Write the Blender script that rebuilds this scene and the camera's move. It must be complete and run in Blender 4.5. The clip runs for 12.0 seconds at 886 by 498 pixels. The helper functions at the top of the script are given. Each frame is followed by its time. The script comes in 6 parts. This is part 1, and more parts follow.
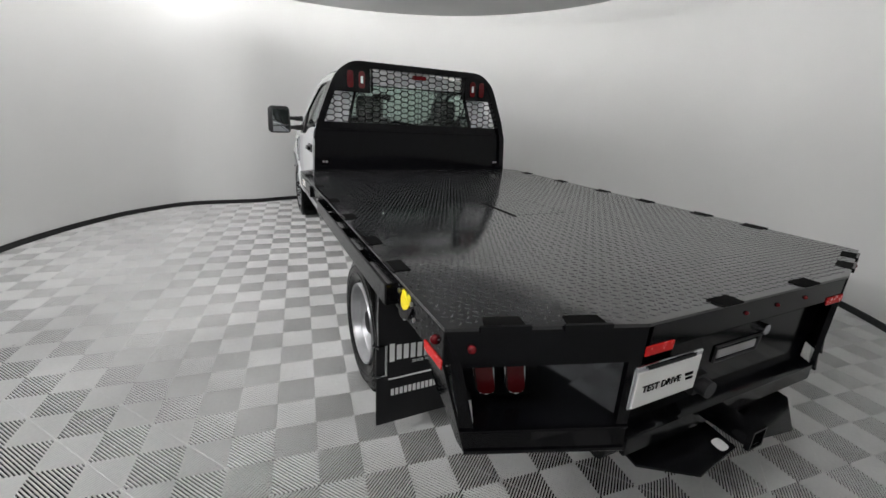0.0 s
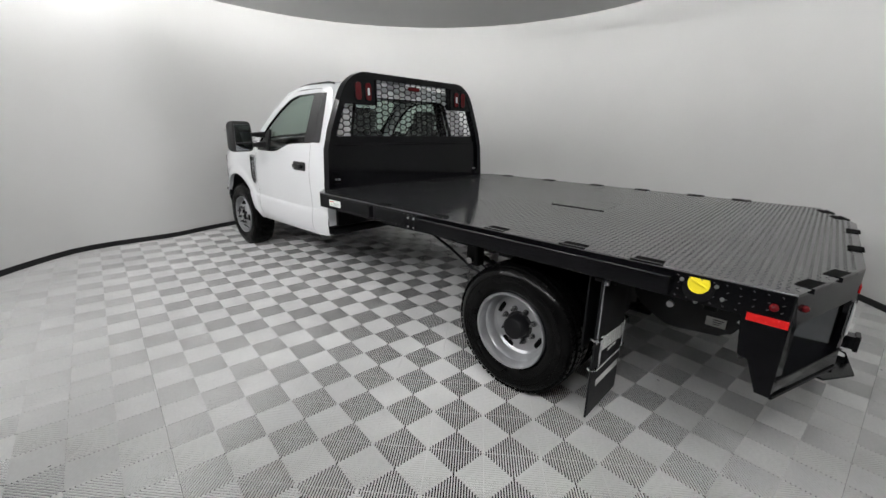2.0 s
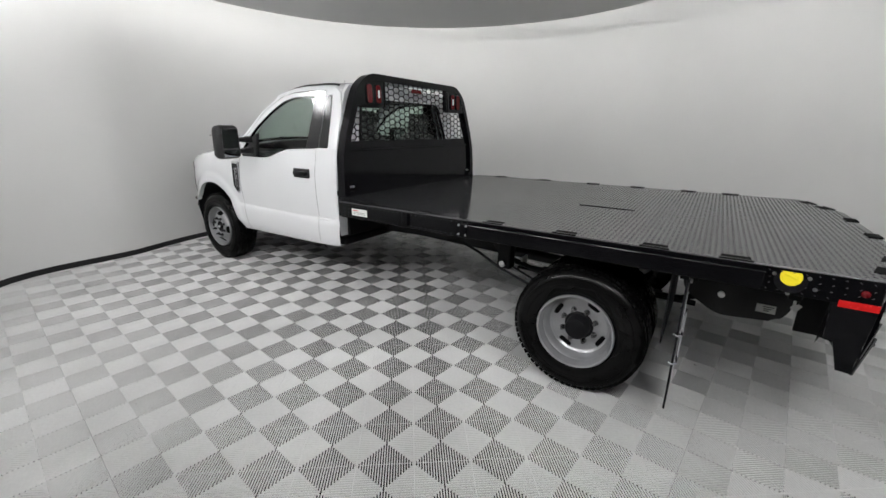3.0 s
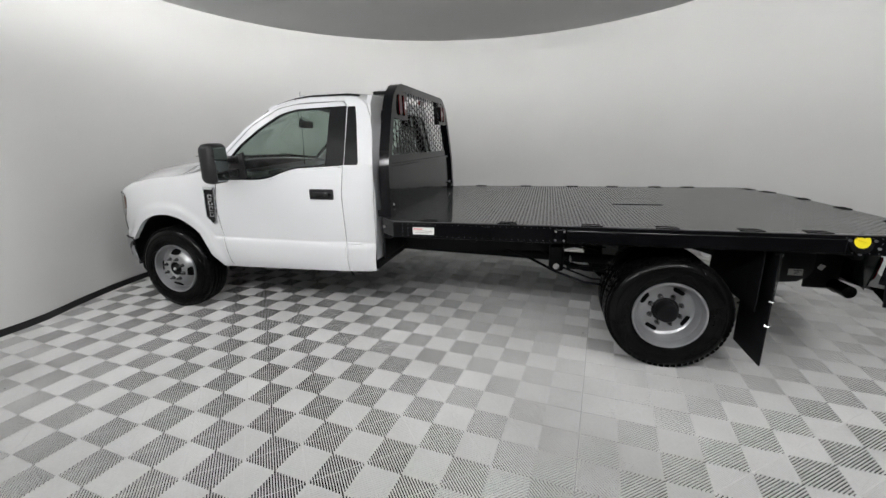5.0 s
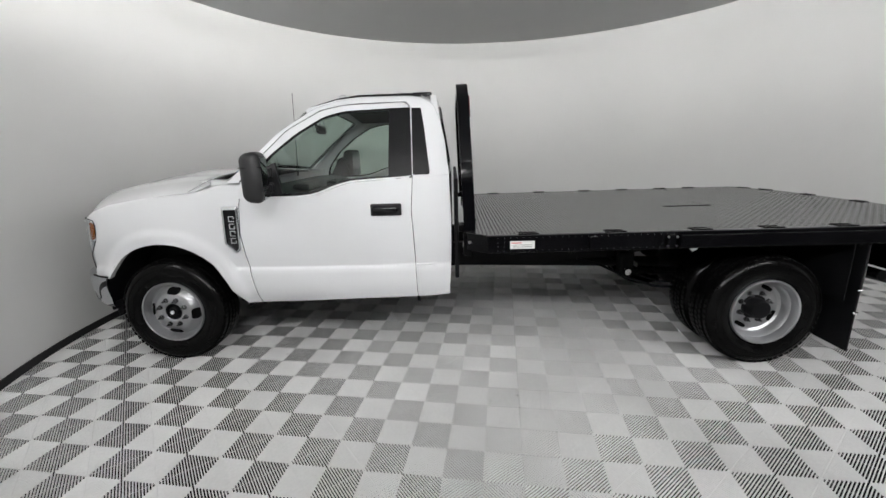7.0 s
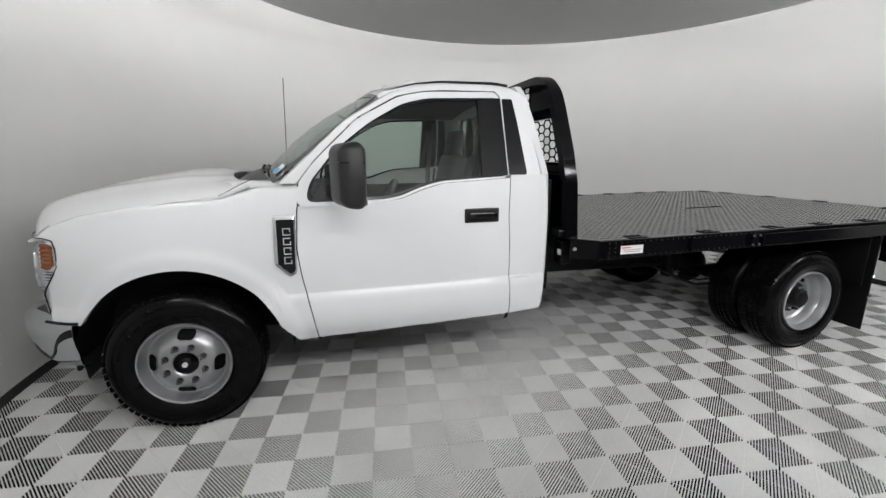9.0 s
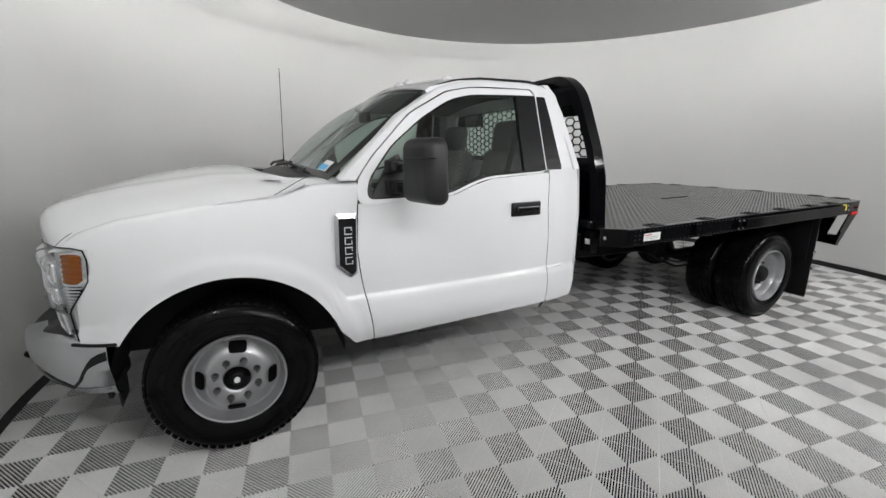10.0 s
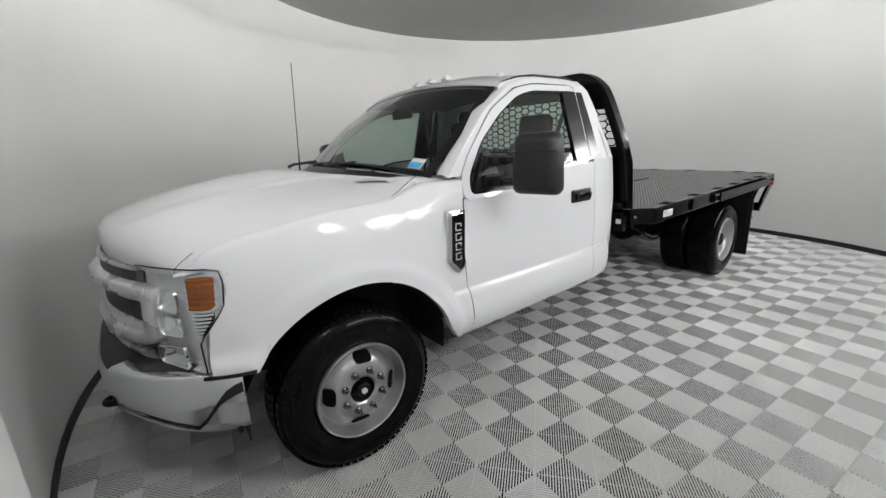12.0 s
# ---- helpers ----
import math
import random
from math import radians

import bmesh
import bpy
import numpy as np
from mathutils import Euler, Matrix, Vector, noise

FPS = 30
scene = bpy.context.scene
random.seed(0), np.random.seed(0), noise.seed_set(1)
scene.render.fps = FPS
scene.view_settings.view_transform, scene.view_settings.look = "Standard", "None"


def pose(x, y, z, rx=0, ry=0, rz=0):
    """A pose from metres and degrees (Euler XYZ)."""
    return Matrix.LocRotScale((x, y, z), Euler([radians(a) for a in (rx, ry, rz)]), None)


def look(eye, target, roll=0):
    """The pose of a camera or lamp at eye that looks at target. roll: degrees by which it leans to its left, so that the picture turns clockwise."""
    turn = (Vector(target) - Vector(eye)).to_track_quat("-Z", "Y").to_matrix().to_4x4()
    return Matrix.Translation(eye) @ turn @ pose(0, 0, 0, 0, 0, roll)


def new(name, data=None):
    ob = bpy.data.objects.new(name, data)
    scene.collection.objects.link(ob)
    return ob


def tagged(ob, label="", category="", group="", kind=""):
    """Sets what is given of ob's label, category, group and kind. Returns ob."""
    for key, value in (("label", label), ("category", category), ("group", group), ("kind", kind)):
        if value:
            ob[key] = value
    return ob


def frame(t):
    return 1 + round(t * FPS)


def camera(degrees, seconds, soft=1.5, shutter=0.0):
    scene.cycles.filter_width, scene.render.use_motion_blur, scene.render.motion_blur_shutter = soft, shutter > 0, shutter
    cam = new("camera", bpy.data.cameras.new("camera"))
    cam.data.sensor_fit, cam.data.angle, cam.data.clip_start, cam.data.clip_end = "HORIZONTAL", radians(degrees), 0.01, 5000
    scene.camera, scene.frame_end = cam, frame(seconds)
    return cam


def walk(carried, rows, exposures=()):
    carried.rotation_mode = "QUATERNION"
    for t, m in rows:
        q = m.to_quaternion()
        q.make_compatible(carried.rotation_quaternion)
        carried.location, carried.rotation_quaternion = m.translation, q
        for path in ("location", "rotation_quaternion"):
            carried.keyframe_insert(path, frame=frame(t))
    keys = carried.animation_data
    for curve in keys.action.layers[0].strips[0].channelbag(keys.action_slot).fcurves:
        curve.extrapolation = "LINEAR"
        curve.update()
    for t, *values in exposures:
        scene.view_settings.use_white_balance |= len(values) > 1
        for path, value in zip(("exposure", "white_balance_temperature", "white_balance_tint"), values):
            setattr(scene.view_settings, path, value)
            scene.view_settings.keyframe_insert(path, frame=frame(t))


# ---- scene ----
cam = camera(95.20, 12.0)

# seconds, eye, target, roll
PATH = [
    (0, (-1.6702, -2.0782, 1.5787), (-0.8272, -0.3778, 0.9478), 3.36),
    (0.5, (-2.0457, -1.9017, 1.5551), (-1.0292, -0.2897, 0.9485), 2.97),
    (1, (-2.3985, -1.7079, 1.5678), (-1.2245, -0.1993, 0.9798), 2.55),
    (1.5, (-2.7053, -1.4469, 1.5786), (-1.4042, -0.0434, 0.9978), 1.77),
    (2, (-3.0063, -1.1815, 1.5462), (-1.6023, 0.1222, 0.9725), 1.33),
    (2.5, (-3.2674, -0.8739, 1.5480), (-1.7645, 0.3110, 0.9672), 0.87),
    (3, (-3.4337, -0.5555, 1.5770), (-1.8368, 0.5021, 1.0016), 0.90),
    (3.2, (-3.5051, -0.4343, 1.5747), (-1.8738, 0.5685, 0.9974), 0.83),
    (5, (-3.9609, 0.8475, 1.5604), (-2.0896, 1.3293, 1.0445), -0.77),
    (5.5, (-3.9757, 1.1893, 1.5333), (-2.0730, 1.5469, 1.0314), -0.89),
    (6, (-3.9090, 1.5190, 1.5531), (-1.9862, 1.7658, 1.0613), -1.14),
    (6.5, (-3.8922, 1.8640, 1.5579), (-1.9579, 2.0007, 1.0685), -1.27),
    (7, (-3.8041, 2.1450, 1.5603), (-1.8645, 2.2018, 1.0757), -1.51),
    (7.2, (-3.7565, 2.2361, 1.5593), (-1.8123, 2.2724, 1.0915), -1.55),
    (9, (-3.2770, 3.4402, 1.5058), (-1.3916, 2.9507, 1.0524), -0.27),
    (9.5, (-3.1807, 3.8021, 1.4966), (-1.3580, 3.1224, 1.0320), 0.29),
    (10, (-3.0594, 4.1295, 1.5061), (-1.2976, 3.3092, 1.0337), -0.27),
    (10.5, (-2.8928, 4.3870, 1.5030), (-1.1988, 3.4423, 1.0153), -0.82),
    (11, (-2.8018, 4.6096, 1.5164), (-1.1799, 3.5632, 0.9926), -1.42),
    (11.5, (-2.7271, 4.8689, 1.5157), (-1.1505, 3.7642, 0.9737), -1.74),
    (12, (-2.5749, 5.0435, 1.5295), (-1.0559, 3.8443, 1.0251), -2.35),
]
walk(cam, [(t, look(eye, target, roll)) for t, eye, target, roll in PATH])

# ---- room numbers ----
CX, CY, R_WALL = -0.082, 1.456, 4.089       # centre and radius of the round booth
H_WALL = 3.75
DISC_X, DISC_Y, DISC_R, DISC_Z = -0.59, 1.715, 3.13, 2.995   # hung ceiling disc
OPEN_FROM, OPEN_TO = 166.0, 236.0           # degrees: drive-in opening of the booth
WB = 4.30                                   # wheelbase, rear axle at y = 0

# ---- world, lamps ----
world = bpy.data.worlds.new("world")
scene.world = world
world.use_nodes = True
world.node_tree.nodes["Background"].inputs[0].default_value = (0.55, 0.62, 0.75, 1)
world.node_tree.nodes["Background"].inputs[1].default_value = 0.05
scene.view_settings.exposure = 0.0
COVE_POWER = 15.0
LAMP_POWER = 42.0


# ---- materials ----
def node_material(name):
    m = bpy.data.materials.new(name)
    m.use_nodes = True
    nt = m.node_tree
    return m, nt, nt.nodes["Principled BSDF"]


def link(nt, a, ao, b, bi):
    nt.links.new(a.outputs[ao], b.inputs[bi])


def surface(name, color, rough=0.5, metal=0.0, var=0.12, scale=6.0, grain=90.0, bump=0.08, coat=0.0, spec=0.5, rough_var=0.1, dist=0.004):
    """A surface with variation at two scales: large blotches and fine grain."""
    m, nt, b = node_material(name)
    tc = nt.nodes.new("ShaderNodeTexCoord")
    big = nt.nodes.new("ShaderNodeTexNoise")
    big.inputs["Scale"].default_value, big.inputs["Detail"].default_value = scale, 5
    fine = nt.nodes.new("ShaderNodeTexNoise")
    fine.inputs["Scale"].default_value, fine.inputs["Detail"].default_value = grain, 3
    link(nt, tc, "Object", big, "Vector")
    link(nt, tc, "Object", fine, "Vector")
    ramp = nt.nodes.new("ShaderNodeValToRGB")
    ramp.color_ramp.elements[0].position, ramp.color_ramp.elements[1].position = 0.3, 0.7
    lo = [max(0.0, c * (1 - var)) for c in color]
    hi = [min(1.0, c * (1 + var * 0.6)) for c in color]
    ramp.color_ramp.elements[0].color, ramp.color_ramp.elements[1].color = (*lo, 1), (*hi, 1)
    link(nt, big, "Fac", ramp, "Fac")
    link(nt, ramp, "Color", b, "Base Color")
    mp = nt.nodes.new("ShaderNodeMapRange")
    mp.inputs[3].default_value, mp.inputs[4].default_value = max(0.02, rough - rough_var), min(1.0, rough + rough_var)
    link(nt, big, "Fac", mp, 0)
    link(nt, mp, 0, b, "Roughness")
    b.inputs["Metallic"].default_value = metal
    b.inputs["Specular IOR Level"].default_value = spec
    b.inputs["Coat Weight"].default_value = coat
    b.inputs["Coat Roughness"].default_value = 0.09
    if bump:
        bn = nt.nodes.new("ShaderNodeBump")
        bn.inputs["Strength"].default_value, bn.inputs["Distance"].default_value = bump, dist
        link(nt, fine, "Fac", bn, "Height")
        link(nt, bn, "Normal", b, "Normal")
    return m


def emitter(name, color, power):
    m, nt, b = node_material(name)
    b.inputs["Base Color"].default_value = (*color, 1)
    b.inputs["Emission Color"].default_value = (*color, 1)
    b.inputs["Emission Strength"].default_value = power
    return m


def glass(name, tint, clear=0.82, rough=0.0):
    """Thin tinted pane: mostly see-through, with gloss that grows at a grazing angle."""
    m, nt, b = node_material(name)
    out = nt.nodes["Material Output"]
    nt.nodes.remove(b)
    tr = nt.nodes.new("ShaderNodeBsdfTransparent")
    tr.inputs[0].default_value = (*[c * clear for c in tint], 1)
    gl = nt.nodes.new("ShaderNodeBsdfGlossy")
    gl.inputs["Roughness"].default_value = rough
    lw = nt.nodes.new("ShaderNodeLayerWeight")
    lw.inputs[0].default_value = 0.5
    pw = nt.nodes.new("ShaderNodeMath")
    pw.operation = "POWER"
    pw.inputs[1].default_value = 5.0
    link(nt, lw, "Facing", pw, 0)
    fr = nt.nodes.new("ShaderNodeMath")
    fr.operation = "MULTIPLY_ADD"
    fr.inputs[1].default_value, fr.inputs[2].default_value = 0.9, 0.05
    link(nt, pw, 0, fr, 0)
    mx = nt.nodes.new("ShaderNodeMixShader")
    link(nt, fr, 0, mx, 0)
    link(nt, tr, 0, mx, 1)
    link(nt, gl, 0, mx, 2)
    link(nt, mx, 0, out, 0)
    return m


def tile_material():
    """Grey plastic floor tile: each one a little lighter or darker, scuffed."""
    m, nt, b = node_material("tile_plastic")
    info = nt.nodes.new("ShaderNodeObjectInfo")
    geo = nt.nodes.new("ShaderNodeNewGeometry")
    big = nt.nodes.new("ShaderNodeTexNoise")
    big.inputs["Scale"].default_value, big.inputs["Detail"].default_value = 1.3, 6
    link(nt, geo, "Position", big, "Vector")
    fine = nt.nodes.new("ShaderNodeTexNoise")
    fine.inputs["Scale"].default_value, fine.inputs["Detail"].default_value = 60, 4
    link(nt, geo, "Position", fine, "Vector")
    a = nt.nodes.new("ShaderNodeMapRange")
    a.inputs[3].default_value, a.inputs[4].default_value = 0.94, 1.05
    link(nt, info, "Random", a, 0)
    c = nt.nodes.new("ShaderNodeMapRange")
    c.inputs[1].default_value, c.inputs[2].default_value = 0.3, 0.7
    c.inputs[3].default_value, c.inputs[4].default_value = 0.86, 1.06
    link(nt, big, "Fac", c, 0)
    d = nt.nodes.new("ShaderNodeMapRange")
    d.inputs[3].default_value, d.inputs[4].default_value = 0.9, 1.1
    link(nt, fine, "Fac", d, 0)
    m1 = nt.nodes.new("ShaderNodeMath")
    m1.operation = "MULTIPLY"
    link(nt, a, 0, m1, 0)
    link(nt, c, 0, m1, 1)
    m2 = nt.nodes.new("ShaderNodeMath")
    m2.operation = "MULTIPLY"
    link(nt, m1, 0, m2, 0)
    link(nt, d, 0, m2, 1)
    mix = nt.nodes.new("ShaderNodeMix")
    mix.data_type = "RGBA"
    mix.blend_type = "MULTIPLY"
    mix.inputs[0].default_value = 1.0
    mix.inputs[6].default_value = (0.70, 0.70, 0.69, 1)
    link(nt, m2, 0, mix, 7)
    link(nt, mix, 2, b, "Base Color")
    b.inputs["Roughness"].default_value = 0.4
    b.inputs["Specular IOR Level"].default_value = 0.35
    return m


M_WALL = surface("wall_paint", (0.76, 0.76, 0.75), 0.7, var=0.045, scale=0.55, grain=160, bump=0.05, spec=0.2)
M_CEIL = surface("ceiling_paint", (0.84, 0.84, 0.83), 0.8, var=0.03, scale=0.8, grain=120, bump=0.04, spec=0.2)
M_TILE = tile_material()
M_SUB = surface("subfloor", (0.008, 0.008, 0.008), 0.9, var=0.3, spec=0.1)
M_BASEB = surface("black_vinyl", (0.012, 0.012, 0.013), 0.5, var=0.3)
M_PAINT = surface("white_car_paint", (0.77, 0.778, 0.79), 0.55, var=0.008, scale=2, bump=0.0, coat=1.0, spec=0.1, rough_var=0.02)
M_BLACK = surface("black_powder_coat", (0.004, 0.004, 0.0048), 0.16, var=0.3, scale=5, grain=220, bump=0.02, spec=0.2, rough_var=0.04)
M_RACK = surface("gloss_black_rack_paint", (0.003, 0.003, 0.004), 0.09, var=0.3, scale=5, grain=220, bump=0.01, spec=0.2, rough_var=0.04)
M_DECK = surface("black_deck_paint", (0.011, 0.011, 0.0125), 0.11, var=0.35, scale=3, grain=160, bump=0.02, spec=0.95, rough_var=0.05)
# lugs paler than the deck: lamp glints are put into their colour
M_TREAD = surface("glint_tread_paint", (0.05, 0.05, 0.054), 0.20, metal=0.2, var=0.3, scale=4, grain=160, bump=0.0, spec=0.9, rough_var=0.04)
M_DARKCHROME = surface("recess_reflection_metal", (0.14, 0.145, 0.155), 0.10, metal=1.0, var=0.15, scale=9, bump=0.0)
M_PLASTIC = surface("black_plastic", (0.014, 0.014, 0.015), 0.42, var=0.15, grain=300, bump=0.12, spec=0.4)
M_TRIM = surface("gloss_black_trim", (0.008, 0.008, 0.009), 0.16, var=0.1, bump=0.0, spec=0.35)
M_RUBBER = surface("tyre_rubber", (0.0045, 0.0045, 0.0045), 0.2, var=0.3, scale=9, grain=120, bump=0.05, spec=0.13)
M_FLAP = surface("flap_rubber", (0.006, 0.006, 0.007), 0.45, var=0.25, scale=6, grain=140, bump=0.08, spec=0.3)
M_STEEL = surface("silver_wheel_paint", (0.42, 0.425, 0.435), 0.34, metal=0.7, var=0.1, scale=12, grain=200, bump=0.05)
M_CHROME = surface("chrome", (0.66, 0.67, 0.69), 0.17, metal=1.0, var=0.03, bump=0.0, rough_var=0.03)
M_GRILLE = surface("satin_silver_paint", (0.60, 0.605, 0.615), 0.28, metal=0.35, var=0.05, bump=0.0)
M_HOUSING = surface("silver_lamp_housing", (0.72, 0.725, 0.73), 0.25, metal=0.15, var=0.1, scale=20, bump=0.0)
M_REFLECT = surface("bright_reflector", (0.88, 0.89, 0.90), 0.05, metal=1.0, var=0.02, bump=0.0, rough_var=0.02)
M_SILVER = surface("silver_plastic", (0.80, 0.81, 0.82), 0.2, metal=0.15, var=0.05, bump=0.0)
M_BOLT = surface("zinc_bolt", (0.6, 0.6, 0.6), 0.3, metal=1.0, var=0.1, bump=0.0)
M_WORN = surface("worn_tread_dots", (0.09, 0.09, 0.095), 0.35, metal=0.6, var=0.3, scale=30, bump=0.0)
M_NUT = surface("dark_steel_nut", (0.22, 0.22, 0.225), 0.25, metal=1.0, var=0.1, bump=0.0)
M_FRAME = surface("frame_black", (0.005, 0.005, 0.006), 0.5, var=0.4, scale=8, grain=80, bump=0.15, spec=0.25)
M_RED = surface("red_lens", (0.10, 0.003, 0.005), 0.2, var=0.1, bump=0.0, coat=0.15, spec=0.25)
M_REDTAPE = surface("red_reflector", (0.60, 0.015, 0.015), 0.25, var=0.15, scale=60, bump=0.0)
M_AMBER = surface("amber_lens", (0.30, 0.075, 0.002), 0.2, var=0.1, bump=0.0, coat=0.15, spec=0.3)
M_LENS = surface("headlamp_reflector", (0.86, 0.87, 0.88), 0.2, metal=0.0, var=0.1, scale=20, bump=0.0)
M_YELLOW = surface("yellow_plastic", (0.80, 0.66, 0.02), 0.35, var=0.05, bump=0.05)
M_PAPER = surface("white_label", (0.78, 0.78, 0.76), 0.6, var=0.05, bump=0.0)
M_BLUE = surface("blue_print", (0.10, 0.42, 0.72), 0.5, var=0.05, bump=0.0)
M_ORANGE = surface("orange_print", (0.75, 0.25, 0.05), 0.5, var=0.05, bump=0.0)
# print, and black fill for the shade inside slots, pockets and the grille
M_INK = surface("black_print_and_shade", (0.004, 0.004, 0.004), 0.8, var=0.05, bump=0.0, spec=0.05)
M_PRINT = surface("white_print", (0.75, 0.75, 0.74), 0.55, var=0.05, bump=0.0)
M_CLOTH = surface("grey_vinyl_seat", (0.09, 0.093, 0.09), 0.7, var=0.15, scale=14, grain=400, bump=0.2)
M_DASH = surface("dark_dashboard", (0.016, 0.016, 0.017), 0.6, var=0.15, grain=300, bump=0.15)
M_GLASS = glass("green_tinted_glass", (0.82, 0.93, 0.87), 0.80)
M_WSHIELD = glass("windscreen_glass", (0.80, 0.92, 0.87), 0.72)
M_CLEAR = glass("clear_lens", (0.97, 0.98, 0.98), 0.97)
M_MIRROR = surface("mirror_glass", (0.25, 0.26, 0.27), 0.02, metal=1.0, var=0.0, bump=0.0, rough_var=0.0)
M_GARAGE = surface("dark_garage_paint", (0.05, 0.048, 0.046), 0.85, var=0.2, scale=1.0)
M_ASPHALT = surface("garage_concrete", (0.10, 0.085, 0.075), 0.6, var=0.25, scale=1.2, grain=120)
M_COVE = emitter("cove_light", (0.985, 0.982, 0.992), COVE_POWER)
M_ROUND = emitter("round_lamp_diffuser", (0.985, 0.982, 0.992), LAMP_POWER)


# ---- mesh helpers ----
def part(name, bm, material, parent, label="", smooth=False, shadow=True):
    me = bpy.data.meshes.new(name)
    bmesh.ops.recalc_face_normals(bm, faces=bm.faces[:])
    bm.to_mesh(me)
    bm.free()
    me.materials.append(material)
    if smooth:
        for p in me.polygons:
            p.use_smooth = True
        me.set_sharp_from_angle(angle=radians(smooth if smooth is not True else 38))
    ob = new(name, me)
    if parent is not None:
        ob.parent = parent
    if label:
        tagged(ob, label=label)
    ob.visible_shadow = shadow
    return ob


def shared(name, me, parent, m=None):
    ob = new(name, me)
    ob.parent = parent
    if m is not None:
        ob.matrix_basis = m
    return ob


def add_box(bm, c, s, bevel=0.0, m=None, segs=2):
    made = bmesh.ops.create_cube(bm, size=1.0)["verts"]
    bmesh.ops.scale(bm, vec=s, verts=made)
    if bevel:
        es = list({e for v in made for e in v.link_edges})
        made = bmesh.ops.bevel(bm, geom=es, offset=bevel, segments=segs, affect="EDGES", profile=0.5)["verts"]
    if m is not None:
        bmesh.ops.transform(bm, matrix=m, verts=made)
    bmesh.ops.translate(bm, vec=c, verts=made)
    return made


def box_bm(c, s, bevel=0.0, m=None, segs=2):
    bm = bmesh.new()
    add_box(bm, c, s, bevel, m, segs)
    return bm


def add_cyl(bm, a, b, r, seg=16, r2=None, caps=True):
    a, b = Vector(a), Vector(b)
    d = b - a
    made = bmesh.ops.create_cone(bm, cap_ends=caps, segments=seg, radius1=r, radius2=r if r2 is None else r2, depth=d.length)["verts"]
    q = Vector((0, 0, 1)).rotation_difference(d.normalized()).to_matrix().to_4x4()
    bmesh.ops.transform(bm, matrix=Matrix.Translation((a + b) / 2) @ q, verts=made)
    return made


def cyl_bm(a, b, r, seg=16, r2=None):
    bm = bmesh.new()
    add_cyl(bm, a, b, r, seg, r2)
    return bm


def add_tube(bm, pts, r, seg=8):
    """A round tube along a path, with capped ends."""
    pts = [Vector(p) for p in pts]
    rings = []
    for i, p in enumerate(pts):
        d = (pts[min(i + 1, len(pts) - 1)] - pts[max(i - 1, 0)]).normalized()
        up = Vector((0, 0, 1)) if abs(d.z) < 0.9 else Vector((1, 0, 0))
        u = d.cross(up).normalized()
        w = u.cross(d)
        rings.append([bm.verts.new(p + r * (math.cos(k * math.tau / seg) * u + math.sin(k * math.tau / seg) * w)) for k in range(seg)])
    for a, b in zip(rings, rings[1:]):
        for k in range(seg):
            bm.faces.new((a[k], a[(k + 1) % seg], b[(k + 1) % seg], b[k]))
    bm.faces.new(rings[0])
    bm.faces.new(rings[-1])


def tube_bm(pts, r, seg=8):
    bm = bmesh.new()
    add_tube(bm, pts, r, seg)
    return bm


def add_revolve(bm, profile, c, seg=48, s=1.0, closed=False):
    """Turns a profile of (x, radius) about the x axis through c; s mirrors it in x."""
    rings = []
    for x, r in profile:
        rings.append([bm.verts.new((c[0] + s * x, c[1] + r * math.cos(k * math.tau / seg), c[2] + r * math.sin(k * math.tau / seg))) for k in range(seg)])
    pairs = list(zip(rings, rings[1:])) + ([(rings[-1], rings[0])] if closed else [])
    for a, b in pairs:
        for k in range(seg):
            bm.faces.new((a[k], a[(k + 1) % seg], b[(k + 1) % seg], b[k]))


def add_prism(bm, poly, off):
    """A flat polygon of 3D points, made thick by the vector off."""
    off = Vector(off)
    a = [bm.verts.new(p) for p in poly]
    b = [bm.verts.new(Vector(p) + off) for p in poly]
    bm.faces.new(a)
    bm.faces.new(b[::-1])
    n = len(a)
    for k in range(n):
        bm.faces.new((a[k], b[k], b[(k + 1) % n], a[(k + 1) % n]))


def prism_bm(poly, off, bevel=0.0):
    bm = bmesh.new()
    add_prism(bm, poly, off)
    if bevel:
        bmesh.ops.bevel(bm, geom=bm.edges[:], offset=bevel, segments=2, affect="EDGES", profile=0.5)
    return bm


def add_band(bm, outer, inner, off):
    """A closed band between two outlines with the same number of points, made thick by off."""
    off = Vector(off)
    n = len(outer)
    o, i = [bm.verts.new(p) for p in outer], [bm.verts.new(p) for p in inner]
    o2, i2 = [bm.verts.new(Vector(p) + off) for p in outer], [bm.verts.new(Vector(p) + off) for p in inner]
    for k in range(n):
        j = (k + 1) % n
        bm.faces.new((o[k], o[j], i[j], i[k]))
        bm.faces.new((o2[k], i2[k], i2[j], o2[j]))
        bm.faces.new((o[k], o2[k], o2[j], o[j]))
        bm.faces.new((i[k], i[j], i2[j], i2[k]))


def add_grid(bm, rows):
    """A sheet through rows of points, all rows of one length."""
    vs = [[bm.verts.new(p) for p in row] for row in rows]
    for a, b in zip(vs, vs[1:]):
        for k in range(len(a) - 1):
            bm.faces.new((a[k], a[k + 1], b[k + 1], b[k]))
    return vs


def thicken(bm, t):
    bmesh.ops.recalc_face_normals(bm, faces=bm.faces[:])
    bmesh.ops.solidify(bm, geom=bm.faces[:], thickness=t)


def lerp(a, b, t):
    return a + (b - a) * t


def curve(points, t):
    """Piecewise smooth value from (t, value) pairs."""
    if t <= points[0][0]:
        return points[0][1]
    for (a, va), (b, vb) in zip(points, points[1:]):
        if t <= b:
            return va + (vb - va) * (t - a) / (b - a)
    return points[-1][1]


